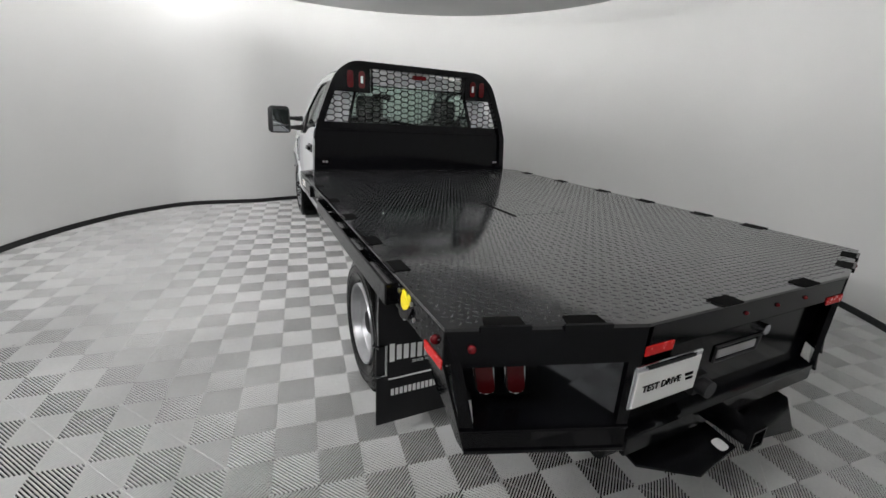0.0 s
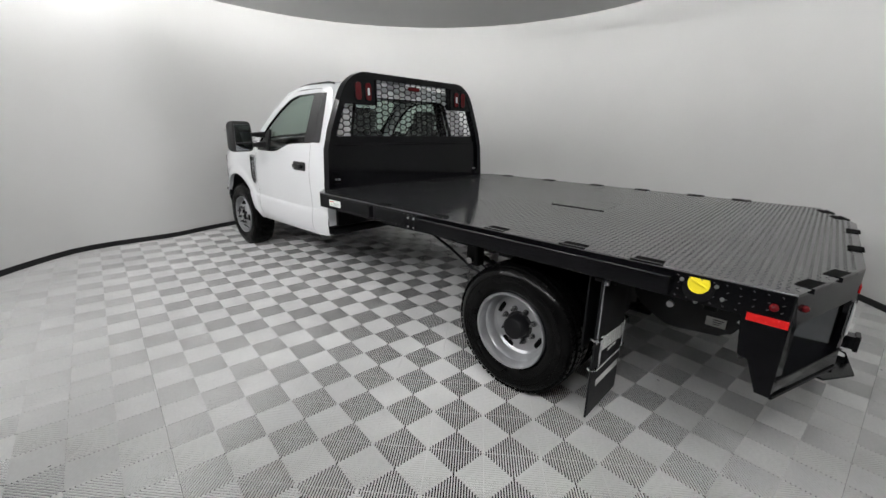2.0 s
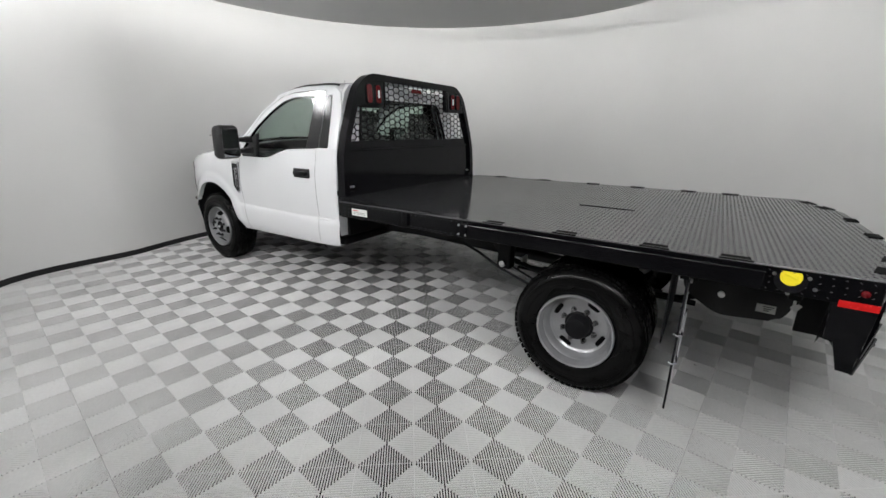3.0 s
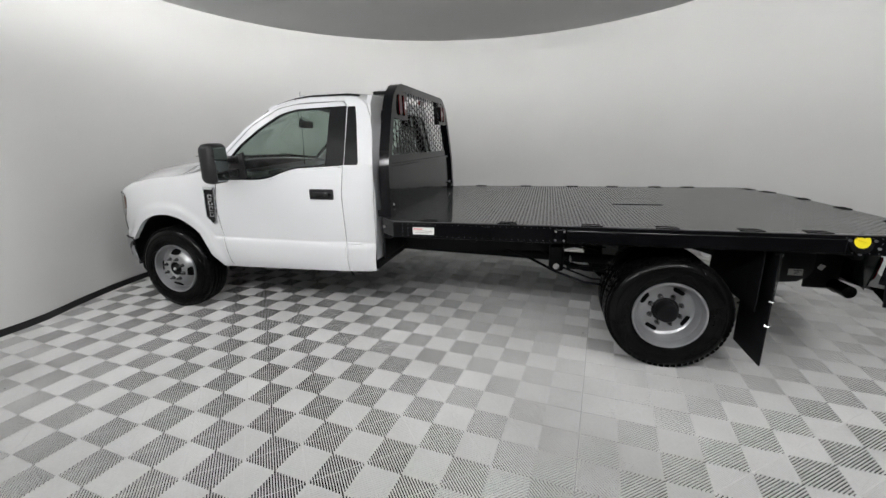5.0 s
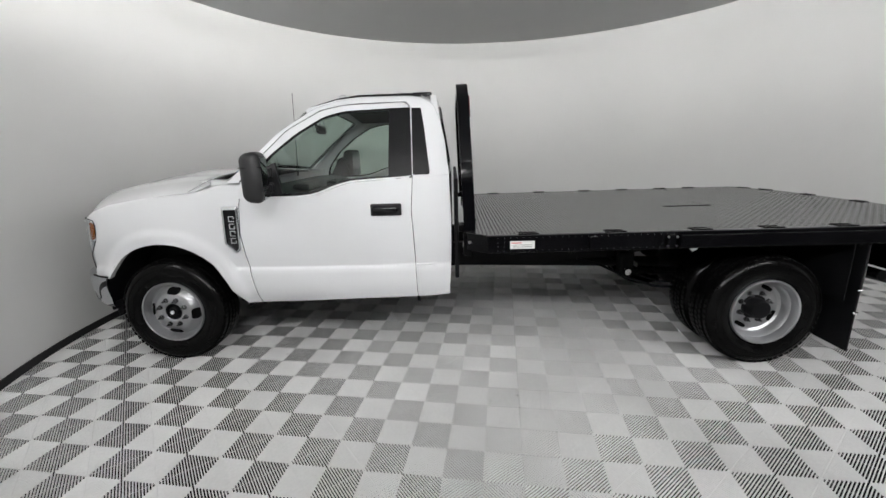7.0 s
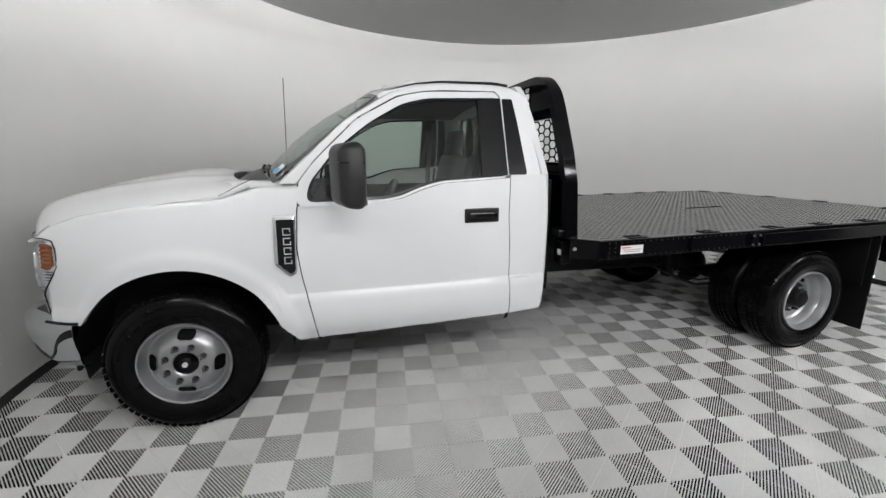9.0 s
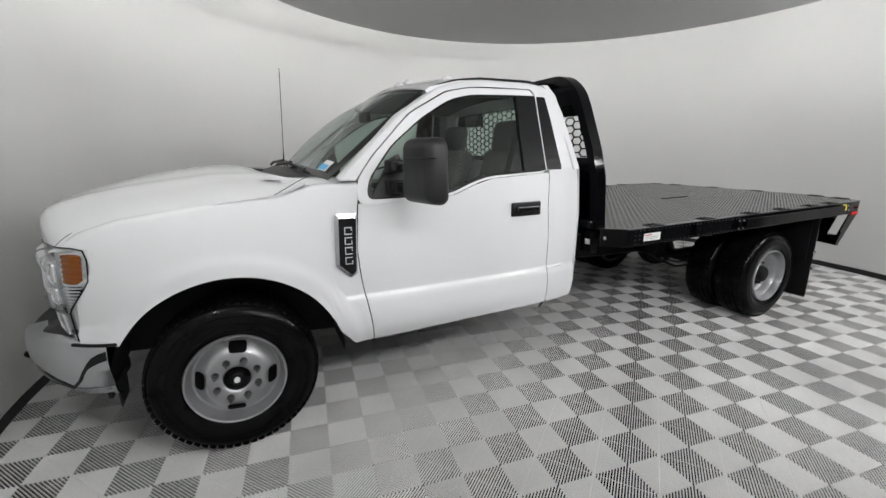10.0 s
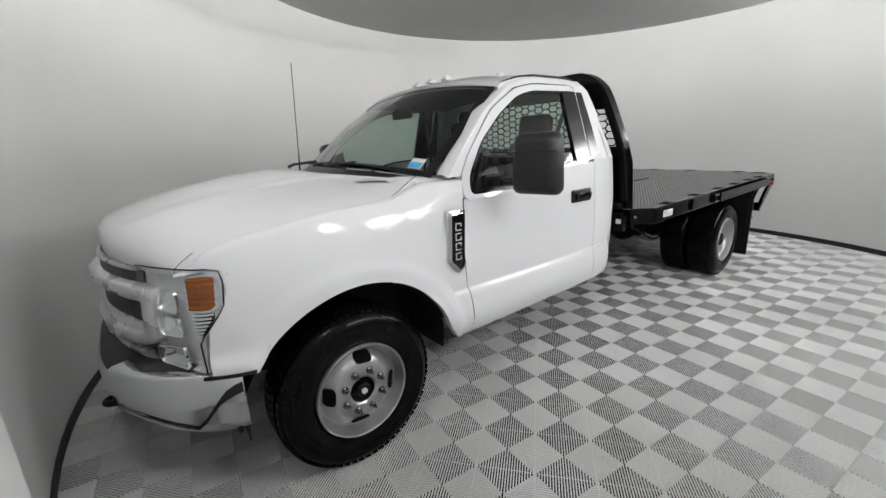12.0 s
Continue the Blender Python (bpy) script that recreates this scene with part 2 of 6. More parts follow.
def rounded(points, r, steps=5):
    """A closed 2D outline with its corners rounded by about r."""
    out = []
    n = len(points)
    for k in range(n):
        p, a, b = Vector(points[k]), Vector(points[k - 1]), Vector(points[(k + 1) % n])
        rr = min(r, (a - p).length * 0.45, (b - p).length * 0.45)
        s, e = p + (a - p).normalized() * rr, p + (b - p).normalized() * rr
        for i in range(steps + 1):
            t = i / steps
            out.append(s * (1 - t) ** 2 + p * 2 * t * (1 - t) + e * t * t)
    return out


def text_bm(words, size, m, depth=0.0015):
    """Lettering as a thin raised mesh, laid by the matrix m (x along the line, z out of the face)."""
    cu = bpy.data.curves.new("lettering", "FONT")
    cu.body, cu.size, cu.extrude = words, size, depth
    cu.align_x = cu.align_y = "CENTER"
    ob = bpy.data.objects.new("lettering", cu)
    scene.collection.objects.link(ob)
    dg = bpy.context.evaluated_depsgraph_get()
    me = bpy.data.meshes.new_from_object(ob.evaluated_get(dg))
    bpy.data.objects.remove(ob)
    bm = bmesh.new()
    bm.from_mesh(me)
    bpy.data.meshes.remove(me)
    bmesh.ops.transform(bm, matrix=m, verts=bm.verts[:])
    return bm


# ---- room: round booth with a hung ceiling disc, and the dark garage round it ----
def bay(a):
    """How far the booth's wall swings out of its circle at an angle, beside the opening."""
    if not 109 < a < 200:
        return 0.0
    t = min(1.0, (a - 109) / 17)
    return 0.46 * t * t * (3 - 2 * t) * max(0.0, 1 - max(0.0, a - 134) / 44)


def arc_wall(name, a0, a1, r0, r1, z0, z1, material, steps):
    bm = bmesh.new()
    rings = []
    for k in range(steps + 1):
        deg = lerp(a0, a1, k / steps)
        a = radians(deg)
        c, s, out = math.cos(a), math.sin(a), bay(deg % 360)
        rings.append([bm.verts.new((CX + (r + out) * c, CY + (r + out) * s, z)) for r, z in ((r0, z0), (r1, z0), (r1, z1), (r0, z1))])
    for a, b in zip(rings, rings[1:]):
        for k in range(4):
            bm.faces.new((a[k], a[(k + 1) % 4], b[(k + 1) % 4], b[k]))
    bm.faces.new(rings[0])
    bm.faces.new(rings[-1])
    return part(name, bm, material, None, smooth=True)


wall = arc_wall("wall_round", OPEN_TO - 360, OPEN_FROM, R_WALL, R_WALL + 0.12, -0.0205, H_WALL, M_WALL, 120)
tagged(wall, "smooth curved off-white painted booth wall", "wall", kind="structure")
base = arc_wall("baseboard", OPEN_TO - 359.8, OPEN_FROM - 0.2, R_WALL - 0.012, R_WALL - 0.002, 0.0, 0.062, M_BASEB, 120)
tagged(base, "black vinyl strip along the foot of the wall", "baseboard", kind="structure")

bm = bmesh.new()
prof = [(0.0, DISC_Z), (DISC_R - 0.02, DISC_Z), (DISC_R, DISC_Z + 0.02), (DISC_R, DISC_Z + 0.10), (0.0, DISC_Z + 0.10)]
rings = []
for r, z in prof[1:4]:
    rings.append([bm.verts.new((DISC_X + r * math.cos(k * math.tau / 120), DISC_Y + r * math.sin(k * math.tau / 120), z)) for k in range(120)])
for a, b in zip(rings, rings[1:]):
    for k in range(120):
        bm.faces.new((a[k], a[(k + 1) % 120], b[(k + 1) % 120], b[k]))
bm.faces.new(rings[0])
bm.faces.new(rings[-1])
disc = part("ceiling", bm, M_CEIL, None, smooth=True)
tagged(disc, "grey round hung ceiling disc", "ceiling", kind="structure")

bm = bmesh.new()
bmesh.ops.create_circle(bm, cap_ends=True, segments=96, radius=R_WALL + 0.6)
bmesh.ops.translate(bm, vec=(CX, CY, H_WALL), verts=bm.verts[:])
bmesh.ops.solidify(bm, geom=bm.faces[:], thickness=0.1)
lid = part("ceiling_upper", bm, M_WALL, None)
tagged(lid, "off-white upper ceiling of the booth above the hung disc", "ceiling", kind="structure")

# ring of light lying on the disc's upper side, shining up at the ceiling above
bm = bmesh.new()
for k in range(96):
    a, b = k * math.tau / 96, (k + 0.94) * math.tau / 96
    vs = []
    for ang, r in ((a, 2.50), (b, 2.50), (b, 2.80), (a, 2.80)):
        vs.append(bm.verts.new((DISC_X + r * math.cos(ang), DISC_Y + r * math.sin(ang), DISC_Z + 0.12)))
    bm.faces.new(vs)
cove = part("cove_light", bm, M_COVE, None)
tagged(cove, "ring of white cove lights on the disc top", "light", kind="structure")

# subfloor and the garage hall outside the drive-in opening
bm = bmesh.new()
bmesh.ops.create_grid(bm, x_segments=8, y_segments=8, size=1.0)
bmesh.ops.scale(bm, vec=(11, 11, 1), verts=bm.verts[:])
bmesh.ops.translate(bm, vec=(-2, 1.75, -0.021), verts=bm.verts[:])
ground = part("ground", bm, M_ASPHALT, None)
tagged(ground, "brown-grey concrete garage floor outside the booth", "floor", kind="structure")

bm = bmesh.new()
bmesh.ops.create_cube(bm, size=1.0)
bmesh.ops.scale(bm, vec=(22, 22, 4.6), verts=bm.verts[:])
bmesh.ops.translate(bm, vec=(-2, 1.75, 2.25), verts=bm.verts[:])
bmesh.ops.delete(bm, geom=[f for f in bm.faces if f.normal.z < -0.5], context="FACES_ONLY")
hall = part("wall_garage", bm, M_GARAGE, None)
tagged(hall, "dark walls and roof of the garage hall", "wall", kind="structure")

# ---- the truck: rear axle over y = 0, front to +y, left side at -x ----
truck = new("flatbed_truck")
tagged(truck, "white single-cab truck with dual rear wheels and a black steel flatbed", "truck")

DOOR_FRONT = [(0.45, 3.59), (0.60, 3.61), (0.85, 3.655), (1.00, 3.67), (1.22, 3.655), (1.36, 3.63)]
DOOR_REAR = [(0.45, 2.415), (0.95, 2.43), (1.15, 2.44), (1.37, 2.425)]
CAB_REAR = [(0.45, 2.190), (0.80, 2.168), (1.10, 2.162), (1.38, 2.175)]
FRONT = [(0.66, 4.885), (0.72, 4.89), (0.80, 4.88), (0.88, 4.87), (0.95, 4.825), (1.02, 4.792), (1.085, 4.800), (1.10, 4.86), (1.16, 4.90), (1.24, 4.91)]
ARCH_R, ARCH_Y, ARCH_Z = 0.525, WB - 0.02, 0.410


def half_width(y, z):
    """Half the body's width at a height, with the sill tucked in, the arch flared and the nose narrowed."""
    w = 1.024
    if z < 0.757:
        w += curve([(0.45, -0.060), (0.50, -0.022), (0.56, -0.002), (0.62, 0.006), (0.68, 0.007), (0.725, 0.002), (0.742, -0.004), (0.750, -0.012), (0.757, -0.003)], z)
    else:
        w -= 0.020 * ((z - 1.0) / 0.3) ** 2
    if z > 0.95 and y > 3.62:
        w -= 0.51 * (z - 0.95) ** 2 * min(1.0, (y - 3.62) / 0.33)
    if y > 3.3:
        w -= 0.026 * min(1.0, (y - 3.3) / 1.0)
    if y > 4.35:
        w -= 0.105 * ((y - 4.35) / 0.55) ** 2
    if y > 3.2:
        d = math.hypot(y - ARCH_Y, z - ARCH_Z) - ARCH_R
        t = min(1.0, max(0.0, (0.125 - d) / 0.075))
        w += 0.015 * t * t * (3 - 2 * t)
    if y < 2.42:
        w -= 0.032 * ((2.42 - y) / 0.26) ** 2
    return w


def shoulder(y):
    """Height of the body's shoulder along the fender."""
    return curve([(3.6, 1.352), (3.85, 1.345), (3.93, 1.325), (4.03, 1.298), (4.1, 1.292), (4.4, 1.262), (4.65, 1.22), (4.8, 1.17), (4.9, 1.122)], y)


def belt(y):
    """Lower edge of the side window, with its drop towards the front."""
    return curve([(2.15, 1.385), (2.50, 1.365), (2.86, 1.345), (2.97, 1.315), (3.10, 1.265), (3.22, 1.25), (3.70, 1.243)], y)


def arch_floor(y):
    d = abs(y - ARCH_Y)
    return ARCH_Z + math.sqrt(ARCH_R ** 2 - d * d) if d < ARCH_R else -1.0


def glass_x(z):
    """Half width of the cab's upper side, which leans in."""
    return 0.995 - (z - 1.30) * 0.32


def side_panel(name, s, ys, zlow, ztop, edge0, edge1, label, roll=None):
    """A body panel between two upright edge lines; ys: steps along it from 0 to 1."""
    bm = bmesh.new()
    cols = []
    for t in ys:
        ymid = lerp(curve(edge0, 0.9), curve(edge1, 0.9), t)
        z0, z1 = zlow(ymid), ztop(ymid)
        col = []
        fixed = [lerp(z0, 0.70, k / 5) for k in range(6)] + [0.725, 0.742, 0.750, 0.757, 0.764] + [lerp(0.775, z1, k / 10) for k in range(11)]
        mixing = min(1.0, max(0.0, (0.70 - z0) / 0.20))
        zs = [lerp(lerp(z0, z1, k / 21), fixed[k], mixing) for k in range(22)]
        for z in zs:
            y = lerp(curve(edge0, z), curve(edge1, z), t)
            if zlow(ymid) > 0.47 and abs(ymid - ARCH_Y) < ARCH_R:
                y = lerp(ymid, y, min(1.0, max(0.0, (z - z0) / 0.18)))
            x = half_width(y, z)
            col.append((s * x, y, z))
        # turned-in lower lip
        x, y, z = col[0]
        col.insert(0, (x - s * 0.045, y, z + 0.004))
        if roll:
            x, y, z = col[-1]
            for a in (30, 60, 90):
                col.append((x - s * roll * (1 - math.cos(radians(a))), y, z + 0.022 * math.sin(radians(a))))
        cols.append(col)
    add_grid(bm, cols)
    return part(name, bm, M_PAINT, truck, label, smooth=40)


def steps(n):
    return [k / n for k in range(n + 1)]


def fender_low(y):
    return max(arch_floor(y), 0.468 if y < ARCH_Y else 0.67)


def sill(y):
    """Lower edge of the cab, rising a little towards the back."""
    return 0.472 + 0.045 * (3.6 - y) / 1.4


def polyline(points, n):
    """Evenly spaced points along a 2D line."""
    ds = [0.0]
    for a, b in zip(points, points[1:]):
        ds.append(ds[-1] + math.hypot(b[0] - a[0], b[1] - a[1]))
    out = []
    for k in range(n + 1):
        d = ds[-1] * k / n
        for i in range(len(points) - 1):
            if d <= ds[i + 1] + 1e-9:
                t = (d - ds[i]) / max(1e-9, ds[i + 1] - ds[i])
                out.append((lerp(points[i][0], points[i + 1][0], t), lerp(points[i][1], points[i + 1][1], t)))
                break
    return out


def side_face(pts, s, proud=0.0):
    """2D (y, z) points laid on the leaning upper side."""
    return [(s * (glass_x(z) + proud), y, z) for y, z in pts]


# outline of the door opening's frame and of its glass, as (y, z)
FRAME_OUT = rounded([(3.652, 1.235), (3.645, 1.36), (3.55, 1.475), (3.31, 1.705), (3.06, 1.838), (2.90, 1.868), (2.45, 1.880), (2.43, 1.62), (2.425, 1.37), (2.86, 1.345), (2.97, 1.315), (3.10, 1.265), (3.22, 1.25)], 0.05, 4)
GLASS_OUT = rounded([(3.605, 1.262), (3.585, 1.36), (3.44, 1.535), (3.245, 1.685), (3.05, 1.795), (2.90, 1.830), (2.43, 1.845), (2.425, 1.62), (2.42, 1.38), (2.86, 1.357), (2.98, 1.325), (3.10, 1.278), (3.22, 1.262)], 0.05, 4)

for s in (-1, 1):
    # arch samples are denser where the arch turns down
    k = [0.5 - 0.5 * math.cos(math.pi * t) for t in steps(44)]
    fender = side_panel("front_fender", s, k, fender_low, lambda y: shoulder(y) - 0.022, [(z, y + 0.0026) for z, y in DOOR_FRONT], FRONT, "white front fender with a round wheel arch", roll=0.045)
    door = side_panel("door", s, steps(26), sill, belt, [(z, y + 0.0022) for z, y in DOOR_REAR], [(z, y - 0.0026) for z, y in DOOR_FRONT], "white cab door with a dropped window line")
    corner = side_panel("cab_corner", s, steps(10), sill, lambda y: 1.385, CAB_REAR, [(z, y - 0.0022) for z, y in DOOR_REAR], "")
    # body corner between hood, door and windscreen
    bm = bmesh.new()
    ys = [3.66 + 0.042 * k for k in range(8)]
    add_grid(bm, [[(s * lerp(half_width(y, shoulder(y) - 0.022) - 0.043, 0.68, t), y + 0.16 * t, lerp(shoulder(y) + 0.0, curve([(3.60, 1.368), (3.75, 1.366), (3.85, 1.372), (4.0, 1.36)], y), min(1.0, 3.2 * t))) for y in ys] for t in (0, 0.1, 0.2, 0.32, 1.0)])
    part("cowl_side", bm, M_PAINT, truck, "white body corner beside the windscreen", smooth=50)
    # dark gap behind the shut lines
    for line in (DOOR_FRONT, DOOR_REAR):
        pts = polyline([(y, z) for z, y in line], 14)
        bm = bmesh.new()
        add_grid(bm, [[(s * (half_width(y, z) - 0.012), y + d, z) for y, z in pts] for d in (-0.012, 0.012)])
        part("door_seal", bm, M_TRIM, door)
    # lower crease along door and sill
    bm = bmesh.new()
    pts = [(s * (half_width(y, 0.757) + 0.0005), y, 0.757) for y in [2.20 + 1.40 * t for t in steps(30)]]
    add_grid(bm, [pts, [(x - s * 0.004, y, z - 0.009) for x, y, z in pts]])
    part("crease", bm, M_PAINT, door)
    # upper door frame, window
    bm = bmesh.new()
    add_band(bm, side_face(FRAME_OUT, s), side_face(GLASS_OUT, s), (-s * 0.05, 0, 0))
    part("window_frame", bm, M_PAINT, door, "white upper door frame")
    inner = [(lerp(y, 2.98, 0.034), lerp(z, 1.58, 0.055)) for y, z in GLASS_OUT]
    bm = bmesh.new()
    add_band(bm, side_face(GLASS_OUT, s, -0.004), side_face(inner, s, -0.004), (-s * 0.03, 0, 0))
    part("window_seal", bm, M_TRIM, door, "black rubber window seal")
    bm = bmesh.new()
    bm.faces.new([bm.verts.new(p) for p in side_face(inner, s, -0.016)])
    part("window_pane", bm, M_GLASS, door, "green-tinted side window", shadow=False)
    # black quarter covers: mirror sail in front, pillar behind
    bm = bmesh.new()
    add_prism(bm, side_face([(3.58, 1.268), (3.445, 1.47), (3.40, 1.49), (3.335, 1.268)], s, -0.002), (-s * 0.03, 0, 0))
    part("mirror_sail", bm, M_PLASTIC, door, "black plastic mirror sail")
    bm = bmesh.new()
    add_prism(bm, side_face([(2.595, 1.372), (2.585, 1.84), (2.437, 1.842), (2.43, 1.384)], s, 0.001), (-s * 0.03, 0, 0))
    part("door_pillar", bm, M_TRIM, door, "gloss black door pillar")
    # black corner window cover on the cab behind the door
    bm = bmesh.new()
    cover = rounded([(2.424, 1.386), (2.428, 1.838), (2.362, 1.838), (2.340, 1.70), (2.306, 1.40), (2.312, 1.386)], 0.008, 3)
    add_prism(bm, side_face(cover, s, 0.004), (-s * 0.02, 0, 0))
    part("corner_window", bm, M_TRIM, truck, "gloss black corner panel behind the door")
    # cab side above the belt: rear pillar and roof rail as one band
    bm = bmesh.new()
    rail = [(2.176, 1.383), (2.198, 1.60), (2.228, 1.74), (2.272, 1.85), (2.335, 1.898), (2.45, 1.915), (2.80, 1.912), (2.96, 1.893), (3.12, 1.848), (3.37, 1.695), (3.61, 1.475), (3.735, 1.36)]
    rin = [(2.43, 1.383), (2.432, 1.60), (2.434, 1.74), (2.437, 1.84), (2.44, 1.872), (2.47, 1.884), (2.80, 1.880), (2.91, 1.872), (3.07, 1.842), (3.315, 1.71), (3.555, 1.48), (3.648, 1.362)]
    a, b = polyline(rail, 40), polyline(rin, 40)
    add_grid(bm, [side_face(b, s, 0.0), side_face(a, s, -0.002), [(s * (glass_x(z) - 0.035), y + 0.0, z + 0.012) for y, z in a], [(s * (glass_x(z) - 0.09), y, z + 0.012) for y, z in a]])
    part("cab_side", bm, M_PAINT, truck, "white windscreen pillar and roof rail", smooth=50)
    # black drip rail along the roof edge
    bm = bmesh.new()
    pts = [(s * (glass_x(z) - 0.055), y, z + 0.008) for y, z in polyline([(3.13, 1.858), (2.96, 1.906), (2.80, 1.926), (2.45, 1.930), (2.36, 1.918)], 20)]
    add_tube(bm, pts, 0.010, 6)
    part("roof_drip_rail", bm, M_TRIM, truck)
    # pull handle
    hz, hy = 1.155, 2.615
    hx = half_width(hy, hz)
    bm = box_bm((s * (hx + 0.006), hy, hz), (0.02, 0.215, 0.085), 0.009)
    part("door_handle", bm, M_PLASTIC, door, "black door pull handle")
    bm = box_bm((s * (hx + 0.030), hy + 0.004, hz), (0.026, 0.165, 0.044), 0.012)
    add_cyl(bm, (s * (hx + 0.004), hy - 0.082, hz), (s * (hx + 0.021), hy - 0.082, hz), 0.014, 14)
    part("door_grip", bm, M_TRIM, door, smooth=True)
    # vent badge on the fender, against the door's edge: chrome surround, dark field, raised light bars
    bx = half_width(3.70, 1.03) + 0.002
    outer = rounded([(3.776, 1.200), (3.664, 1.200), (3.676, 0.885), (3.712, 0.862), (3.786, 0.935)], 0.012, 3)
    innr = rounded([(3.760, 1.178), (3.672, 1.178), (3.683, 0.897), (3.710, 0.880), (3.768, 0.940)], 0.010, 3)
    bm = bmesh.new()
    add_band(bm, [(s * (bx + 0.010), y, z) for y, z in outer], [(s * (bx + 0.018), y, z) for y, z in innr], (-s * 0.020, 0, 0))
    badge = part("fender_badge", bm, M_CHROME, truck, "chrome-rimmed black fender badge")
    bm = bmesh.new()
    add_prism(bm, [(s * (bx + 0.010), y, z) for y, z in innr], (-s * 0.010, 0, 0))
    part("badge_field", bm, M_TRIM, badge, "black badge field")
    for k in range(4):
        yb, zb = 3.714 + 0.001 * k, 1.112 - 0.052 * k
        bm = bmesh.new()
        for dy, dz, w, h in ((0.0, 0.017, 0.038, 0.005), (0.017, 0.0, 0.005, 0.039), (0.0, -0.017, 0.038, 0.005), (-0.017, -0.009 if k % 2 else 0.009, 0.005, 0.020)):
            add_box(bm, (s * (bx + 0.012), yb + dy, zb + dz), (0.005, w, h), 0.0015)
        part("badge_bar", bm, M_GRILLE, badge)
    # inner wheel housing
    bm = bmesh.new()
    arc = [(ARCH_Y + (ARCH_R + 0.012) * math.cos(radians(a)), ARCH_Z + (ARCH_R + 0.012) * math.sin(radians(a))) for a in range(6, 184, 4)]
    add_grid(bm, [[(s * (x - (0.07 * max(0.0, 1 - (z - ARCH_Z) / 0.30) if x > 0.9 else 0)), y, z) for y, z in arc] for x in (0.965, 0.83, 0.55)])
    bm.faces.new([bm.verts.new((s * 0.55, y, z)) for y, z in arc])
    part("wheel_housing", bm, M_FRAME, truck, "black inner wheel housing", smooth=True)

# rocker bottom and cab floor
bm = box_bm((0, 2.93, 0.545), (1.86, 1.46, 0.08), 0.02)
part("cab_floor", bm, M_FRAME, truck)

# cab back wall with the rear window opening
bm = bmesh.new()
YB = 2.172
zs = [(0.62, 0.995), (0.80, 1.005), (1.10, 1.01), (1.385, 0.985)]
add_grid(bm, [[(x * w, YB - 0.012 * (1 - x * x), z) for x in [k / 10 for k in range(-10, 11)]] for z, w in zs])
win_out = [(-0.985, 1.385), (-0.955, 1.47), (-0.79, 1.86), (-0.72, 1.93), (0.72, 1.93), (0.79, 1.86), (0.955, 1.47), (0.985, 1.385)]
win_in = [(-0.70, 1.42), (-0.70, 1.48), (-0.62, 1.78), (-0.58, 1.82), (0.58, 1.82), (0.62, 1.78), (0.70, 1.48), (0.70, 1.42)]


def back_y(z):
    return YB if z < 1.4 else YB + (z - 1.4) * 0.16


add_band(bm, [(x, back_y(z), z) for x, z in win_out], [(x, back_y(z), z) for x, z in win_in], (0, 0.04, 0))
cab_back = part("cab_back", bm, M_PAINT, truck, "white back wall of the cab")
bm = bmesh.new()
bm.faces.new([bm.verts.new((x, back_y(z) + 0.012, z)) for x, z in win_in])
part("rear_window", bm, M_GLASS, truck, "green-tinted rear window", shadow=False)
bm = box_bm((0, YB - 0.045, 0.985), (1.88, 0.03, 0.73), 0.01)
part("cab_back_shield", bm, M_FRAME, truck, "black shield behind the cab")
bm = bmesh.new()
rim = [(x * 0.965, lerp(z, 1.62, 0.05)) for x, z in win_in]
add_band(bm, [(x * 1.01, back_y(z) - 0.003, z) for x, z in win_in], [(x, back_y(z) - 0.003, z) for x, z in rim], (0, 0.02, 0))
part("rear_window_seal", bm, M_TRIM, truck)

# roof: crowned sheet from the windscreen header to the back
bm = bmesh.new()
rows = []
for y, ze, w in [(2.265, 1.86, 0.80), (2.285, 1.905, 0.785), (2.35, 1.935, 0.775), (2.50, 1.953, 0.77), (2.80, 1.952, 0.77), (2.96, 1.937, 0.775), (3.08, 1.908, 0.785), (3.155, 1.890, 0.798), (3.185, 1.868, 0.803)]:
    rows.append([(x * w, y + 0.05 * (1 - x * x) * (1 if y > 2.9 else 0), ze - 0.018 + 0.060 * (1 - x * x) - 0.010 * abs(x) ** 6) for x in [k / 12 for k in range(-12, 13)]])
add_grid(bm, rows)
thicken(bm, 0.03)
roof = part("roof", bm, M_PAINT, truck, "white crowned cab roof", smooth=50)
for x in (-0.61, -0.18, 0.0, 0.18, 0.61):
    bm = bmesh.new()
    y = 3.055 - 0.145 * (x / 0.75) ** 2
    z = 1.978 - 0.062 * (x / 0.75) ** 2
    add_box(bm, (x, y, z - 0.004), (0.060, 0.080, 0.016), 0.006)
    lamp = part("roof_marker_lamp", bm, M_SILVER, roof, "small clear roof marker lamp")
    bm = bmesh.new()
    made = bmesh.ops.create_uvsphere(bm, u_segments=14, v_segments=8, radius=1.0)["verts"]
    bmesh.ops.scale(bm, vec=(0.024, 0.033, 0.019), verts=made)
    bmesh.ops.translate(bm, vec=(x, y, z + 0.006), verts=made)
    part("roof_lamp_lens", bm, M_SILVER, roof, smooth=True)
bm = box_bm((0, 2.395, 2.003), (0.40, 0.17, 0.034), 0.014)
part("cargo_lamp", bm, M_TRIM, roof, "black high-mounted cargo lamp")

